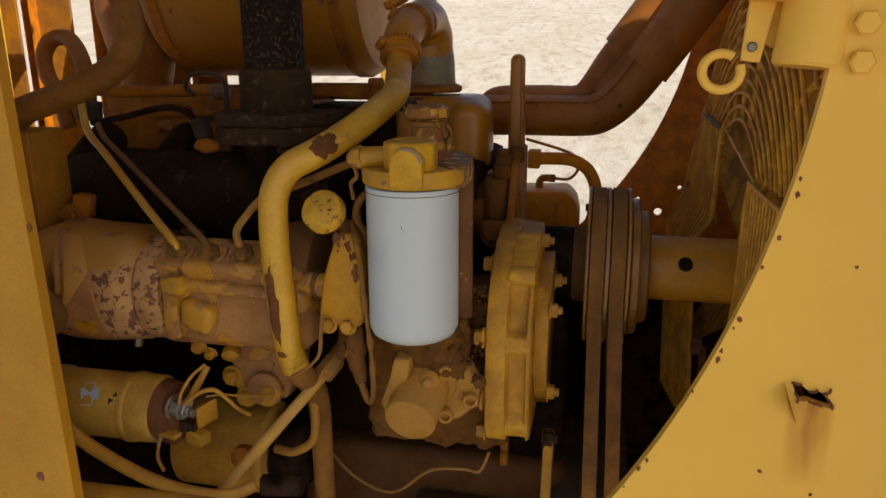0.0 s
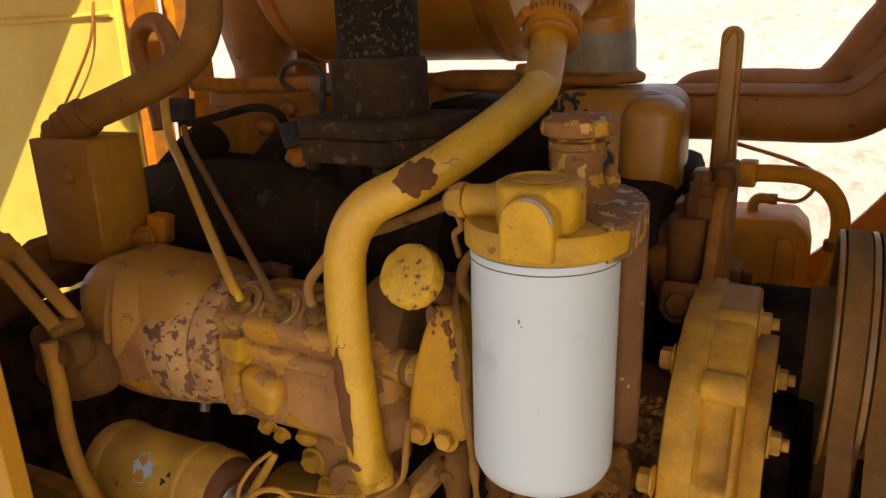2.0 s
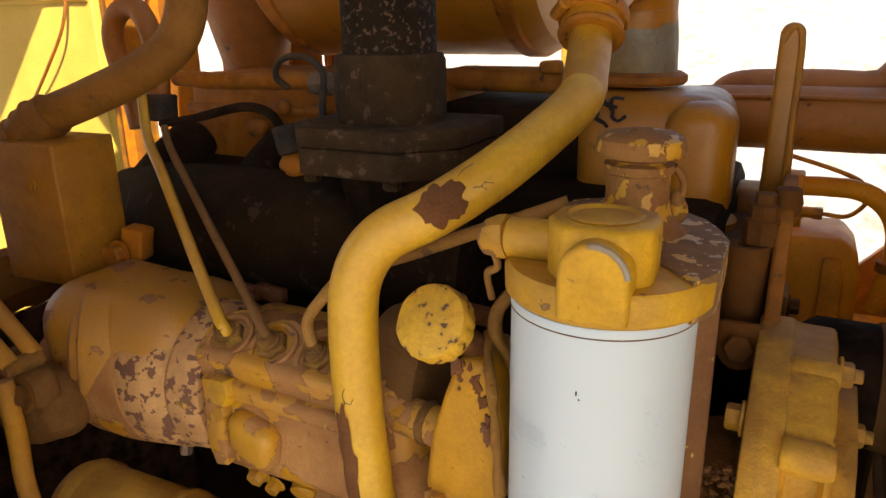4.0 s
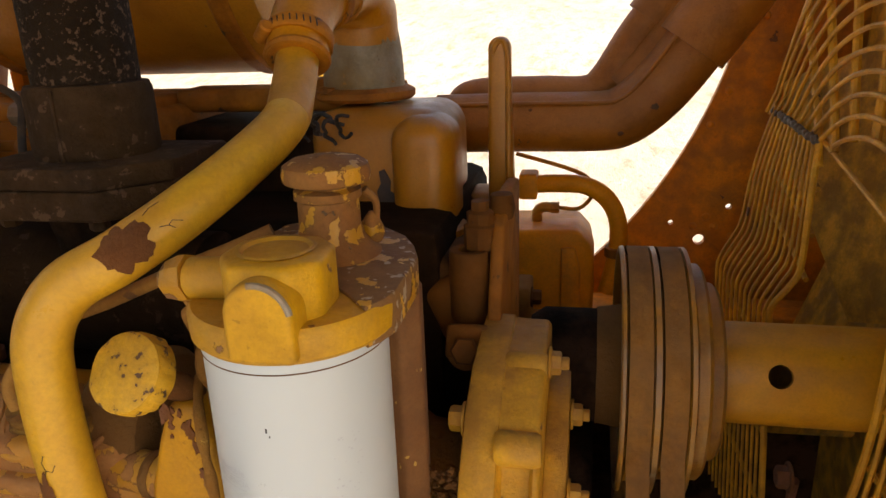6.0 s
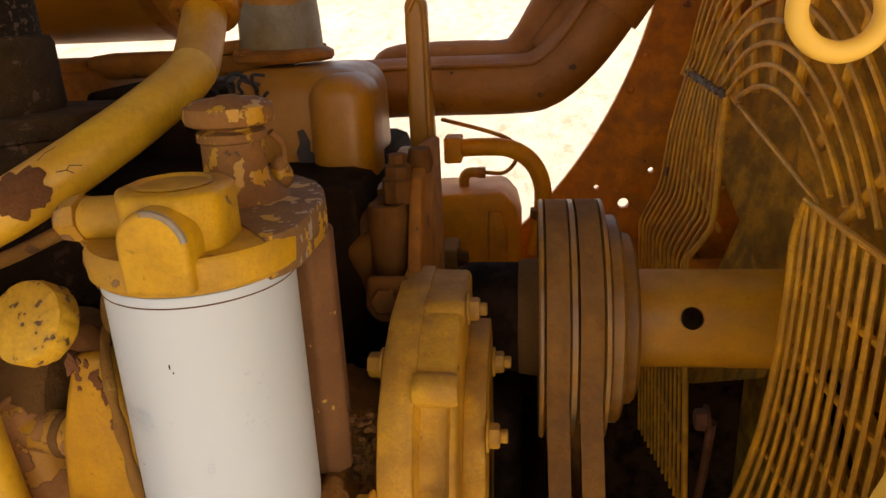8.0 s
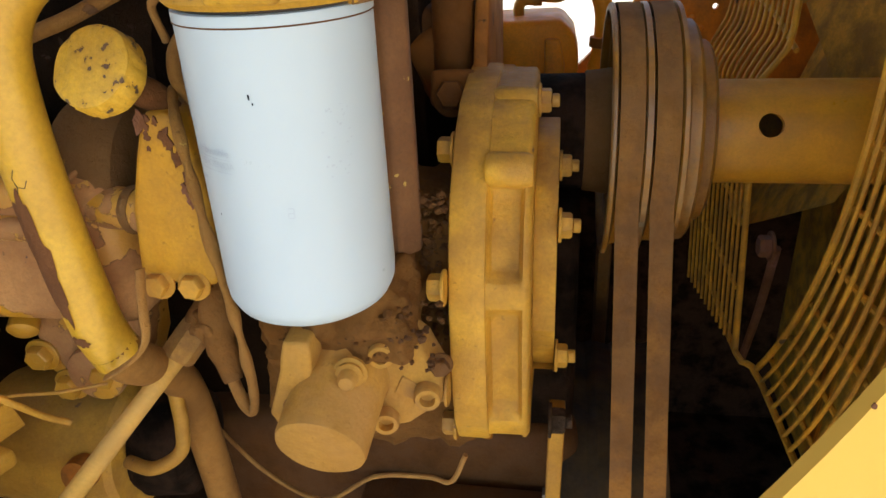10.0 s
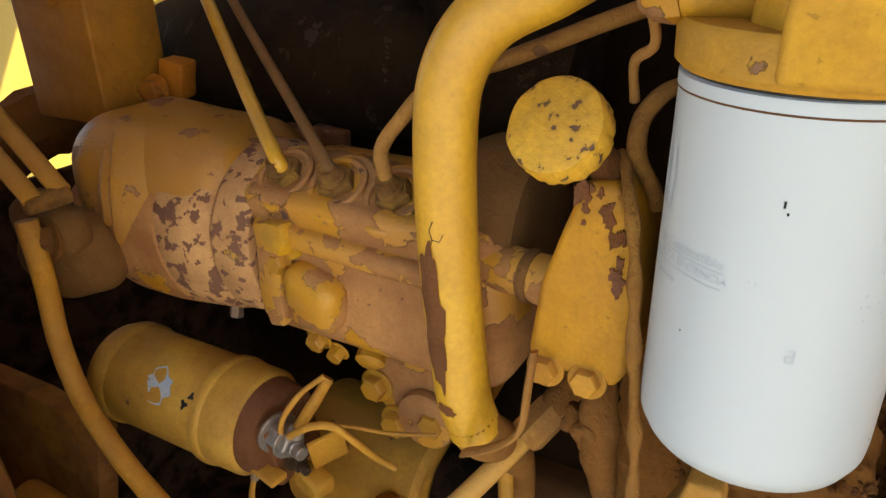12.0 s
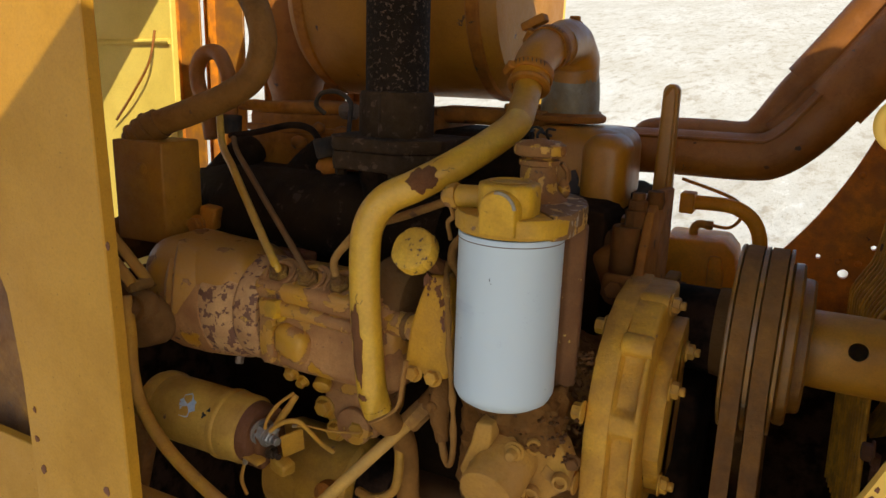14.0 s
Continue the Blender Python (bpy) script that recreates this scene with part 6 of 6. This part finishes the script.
rad = thing("radiator", "dark finned radiator core behind the fan", "radiator", (0.5, 1.08, 0.6))
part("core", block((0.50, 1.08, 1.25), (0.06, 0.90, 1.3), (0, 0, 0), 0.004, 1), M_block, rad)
part("shroud_plate", prism([(0.76, 0.72), (1.53, 0.72), (1.53, 1.80), (0.76, 1.80)], "yz", 0.352, 0.358, 0.0, 1, [arc(PY, PZ, 0.20, 0, 352, 44)]), M_fan, rad, "tan fan shroud plate")
part("shroud_top", block((0.44, 1.08, 1.84), (0.16, 0.92, 0.03), (0, 0, 0), 0.004, 1), M_plate, rad)

gd = thing("fan_guard", "yellow wire fan guard of close rings round the drive shaft", "fan guard", (0.23, PY, 0.8))


def guard_x(r, y=1.0, z=1.3):
    """The guard is bent towards the engine on its far lower side."""
    return 0.222 + 0.35 * max(0.0, r - 0.40) - 0.14 * max(0.0, y - 1.15) * min(1.0, max(0.0, (1.50 - z) / 0.14))


def on_ring(r, a, dx=0.0):
    y, z = PY + r * math.cos(radians(a)), PZ + r * math.sin(radians(a))
    return Vector((guard_x(r, y, z) + dx, y, z))


def ring_arc(r, a0, a1, n=24):
    """Ring wires end short of the near side panel."""
    return [p for p in (on_ring(r, a) for a in np.linspace(a0, a1, n)) if p.y > 0.758]


def spoke_line(a, r0, r1):
    return [p for p in (on_ring(r, a, 0.005) for r in np.linspace(r0, r1, 9)) if p.y > 0.758]


WIRE = 0.0024
for k in range(14):
    r = 0.218 + 0.0185 * k
    a0, a1 = math.degrees(math.asin(0.197 / max(r, 0.2175))), 180 - math.degrees(math.asin(0.160 / r))
    part("top_ring", tube(ring_arc(r, a0, a1, 30), WIRE, 6, 1), M_wire, gd)


def near_wire(k, low=0.97):
    """The wires on the near side run down in wide, flat curves."""
    y = 1.005 - 0.0168 * k
    top = 1.402 if k == 0 else 1.434 - 0.03 * (0.985 - y)
    return [(0.222, y + max(0.0, 1.36 - z) ** 2 / (0.94 + 0.05 * k), z) for z in np.linspace(top, low, 12)]


for k in range(1, 14):
    part("near_wire", tube([p for p in near_wire(k) if p[1] > 0.758], WIRE, 6, 2), M_wire, gd)
for z in (1.372, 1.312, 1.252, 1.192, 1.132, 1.072, 1.012):
    y = 1.005 + max(0.0, 1.36 - z) ** 2 / 0.94
    part("near_spoke", tube([(0.2265, y, z - 0.006), (0.2265, y - 0.10, z), (0.2265, 0.768, z + 0.012)], 0.003, 8, 3), M_wire, gd)
for k in range(13):
    y0 = 1.240 + 0.0150 * k
    lean = 0.15 * (y0 - 1.236)
    pts = [(0.222 - 0.2 * lean, y0 - 0.1 * (y0 - 1.24), 1.478 + 0.1 * (y0 - 1.24)), (0.222 - 0.7 * lean, y0, 1.42), (0.221 - lean, y0 + 0.002, 1.345), (0.212 - lean, y0 + 0.004, 1.320), (0.198 - lean, y0 + 0.006, 1.288), (0.197 - lean, y0 + 0.004, 1.262), (0.199 - lean, y0 - 0.004, 1.18), (0.202 - lean, y0 - 0.016, 1.08), (0.205 - lean, y0 - 0.03, 0.97)]
    part("side_wire", tube(pts, 0.0020, 6, 4), M_wire, gd)
for a in (52, 62, 74, 88, 103, 120, 138):
    part("spoke", tube(spoke_line(a, 0.215, 0.46), 0.0042, 8, 2), M_wire, gd)
for z in (1.23, 1.14, 1.05):
    part("side_spoke", tube([(0.204, 1.236, z - 0.008), (0.198, 1.33, z), (0.186, 1.43, z + 0.01)], 0.003, 8, 2), M_wire, gd)
for z in (1.45, 1.40, 1.35):
    part("side_spoke", tube([(0.226, 1.236, z - 0.02), (0.226, 1.33, z), (0.226, 1.43, z + 0.01)], 0.003, 8, 2), M_wire, gd)
bm = tube([(0.218, 1.230, 1.481), (0.217, 1.33, 1.486), (0.220, 1.43, 1.490)], 0.0026, 8, 8)
for k in range(12):
    ball((0.216, 1.236 + 0.0155 * k, 1.482 + 0.0006 * k), 0.0042, (1, 0.9, 1.2), 2, 0.002, 200, k, bm=bm)
part("clip_rod", bm, M_weld, gd, "dull steel rod with a row of weld beads")
part("joint_rod", tube([(0.225, 1.236, 1.480), (0.226, 1.10, 1.455), (0.226, 0.975, 1.432)], 0.0024, 8, 4), M_wire, gd)
part("joint_rod", tube([(0.219, 0.985, 1.434), (0.222, 0.86, 1.430), (0.228, 0.762, 1.427)], 0.0026, 8, 4), M_wire, gd)
part("edge_rod", tube([(0.221, 1.234, 1.482), (0.220, 1.236, 1.42), (0.219, 1.236, 1.345), (0.211, 1.240, 1.320), (0.196, 1.244, 1.292), (0.197, 1.240, 1.255), (0.199, 1.234, 1.18), (0.203, 1.222, 1.08), (0.206, 1.205, 0.97)], 0.0038, 8, 5), M_wire, gd)
part("edge_rod", tube([(0.221, 0.985, 1.434)] + near_wire(0), 0.0036, 8, 4), M_wire, gd)
part("bottom_rod", tube([(0.206, 1.42, 0.972), (0.206, 1.2, 0.97), (0.222, 1.14, 0.97), (0.224, 0.765, 0.975)], 0.004, 8, 4), M_wire, gd)
part("clamp_bolt", bolt((0.205, 1.135, 1.150), -X, 0.012, 0.014), M_rust, gd, "rusty clamp bolt")
part("clamp_bar", tube([(0.208, 1.13, 1.15), (0.214, 1.17, 1.05), (0.22, 1.22, 0.95)], 0.005, 8, 3), M_rust, gd, "rusty bar")

# ---- latch on the side panel ----
la = thing("pull_ring_latch", "yellow pull ring latch hanging from a strap", "latch", (0.13, 0.68, 1.56))
part("ring", tube([(0.1410 + 0.0172 * math.cos(a), 0.768 + 0.003 * math.sin(a), 1.573 + 0.0165 * math.sin(a)) for a in np.linspace(0.95, 0.95 + 5.7, 22)], 0.0046, 14, 3), M_panel, la)
part("strap", prism([(0.1560, 1.583), (0.1730, 1.581), (0.1900, 1.68), (0.162, 1.68)], "xz", 0.763, 0.769, 0.001, 1), M_panel, la)
part("pin", rod((0.1645, 0.7625, 1.595), -Y, 0.0045, 0.003), M_steel, la)
hb = thing("hinge_bracket", "chipped yellow hinge bracket beside the latch", "bracket", (0.19, 0.73, 1.6))
part("barrel", rough(rod((0.212, 0.757, 1.577), (0.10, 0.05, 1), 0.031, 0.085, 40, 0.003), 0.0012, 60), M_panel, hb)
part("plate", prism([(0.172, 1.600), (0.176, 1.64), (0.236, 1.642), (0.236, 1.588), (0.20, 1.582)], "xz", 0.764, 0.772, 0.0015), M_head, hb)
part("arm", block((0.182, 0.750, 1.642), (0.05, 0.03, 0.016), (0, 0, 0), 0.003), M_panel, hb)

# ---- left box and hoses ----
jb = thing("junction_box", "tan painted steel box with a screw in its face", "box", (-0.76, 0.89, 1.345))
part("case", block((-0.769, 0.899, 1.418), (0.093, 0.076, 0.146), (0, 0, 4), 0.003, 3), M_box, jb)
part("screw", bolt((-0.756, 0.8605, 1.452), (0.09, -1, 0), 0.007, 0.004), M_box, jb)
part("screw", bolt((-0.722, 0.905, 1.37), (1, 0.07, 0), 0.007, 0.006), M_box, jb)
bh = thing("big_hose", "brown rubber hose curving up from the box", "hose", (-0.80, 0.92, 1.47))
part("hose_run", tube([(-0.795, 0.888, 1.488), (-0.768, 0.898, 1.510), (-0.720, 0.915, 1.530), (-0.665, 0.930, 1.553), (-0.622, 0.940, 1.580), (-0.604, 0.945, 1.615), (-0.610, 0.952, 1.655), (-0.645, 0.965, 1.70), (-0.72, 0.985, 1.75), (-0.80, 1.0, 1.80)], 0.0190, 22, 8), M_bighose, bh)
part("ferrule", tube([(-0.803, 0.886, 1.483), (-0.782, 0.893, 1.500), (-0.760, 0.902, 1.515)], [0.020, 0.0240, 0.0225], 16), M_bighose, bh)
for k in range(3):
    part("ferrule_ring", lathe([(0.0238, 0), (0.0252, 0.001), (0.0252, 0.003), (0.0238, 0.004)], (-0.797 + 0.011 * k, 0.888 + 0.004 * k, 1.488 + 0.009 * k), (0.75, 0.27, 0.6), 20), M_bighose, bh)
lh = thing("looped_hose", "thin brown hose looped behind the box", "hose", (-0.73, 1.0, 1.44))
part("hose_run", tube([(-0.752, 1.03, 1.50), (-0.752, 1.035, 1.545), (-0.760, 1.04, 1.585), (-0.778, 1.045, 1.612), (-0.800, 1.05, 1.619), (-0.822, 1.05, 1.612), (-0.836, 1.05, 1.590), (-0.834, 1.05, 1.560), (-0.815, 1.045, 1.53), (-0.80, 1.04, 1.48)], 0.0125, 16, 8), M_radpipe, lh)
part("clamp", rough(rod((-0.752, 1.03, 1.492), (0, 0.1, 1), 0.019, 0.030, 14), 0.0015, 60), M_rubber, lh, "dark clamp at the hose end")
bb = thing("clamp_bolt", "brown bolt and clamp beside the manifold", "bolt", (-0.70, 0.92, 1.37))
part("clamp", rough(block((-0.700, 0.93, 1.378), (0.026, 0.022, 0.034), (0, 10, 10), 0.003), 0.0015, 80, 1, 1), M_brown, bb)
part("head", bolt((-0.705, 0.910, 1.368), (0, -1, 0.1), 0.012, 0.012), M_brown, bb)
rw = thing("rocker_lines", "dark small lines and fittings along the cylinder head", "fuel line", (-0.6, 1.07, 1.5))
part("rail", tube([(-0.76, 1.07, 1.538), (-0.70, 1.065, 1.536), (-0.62, 1.06, 1.538), (-0.53, 1.06, 1.54)], 0.0095, 12, lump=0.2), M_brown, rw)
part("fitting", rod((-0.545, 1.05, 1.538), X, 0.012, 0.025, 8), M_steel, rw)
part("loop", tube([(-0.573, 1.045, 1.532), (-0.585, 1.04, 1.545), (-0.572, 1.035, 1.562), (-0.54, 1.03, 1.566), (-0.51, 1.02, 1.553), (-0.497, 1.0, 1.53), (-0.492, 0.99, 1.51)], 0.0035, 10), M_rubber, rw)
part("cable", tube([(-0.74, 1.02, 1.49), (-0.68, 1.015, 1.50), (-0.61, 1.01, 1.515), (-0.565, 1.0, 1.512), (-0.54, 0.99, 1.495)], 0.005, 10), M_block, rw)
part("connector", rough(rod((-0.538, 0.99, 1.502), (0.25, 0, -1), 0.013, 0.028, 14), 0.002, 70), M_rubber, rw)
part("seat", rough(ball((-0.532, 1.0, 1.462), 0.020, (1.1, 0.8, 0.6), 3), 0.005, 70), M_brown, rw)
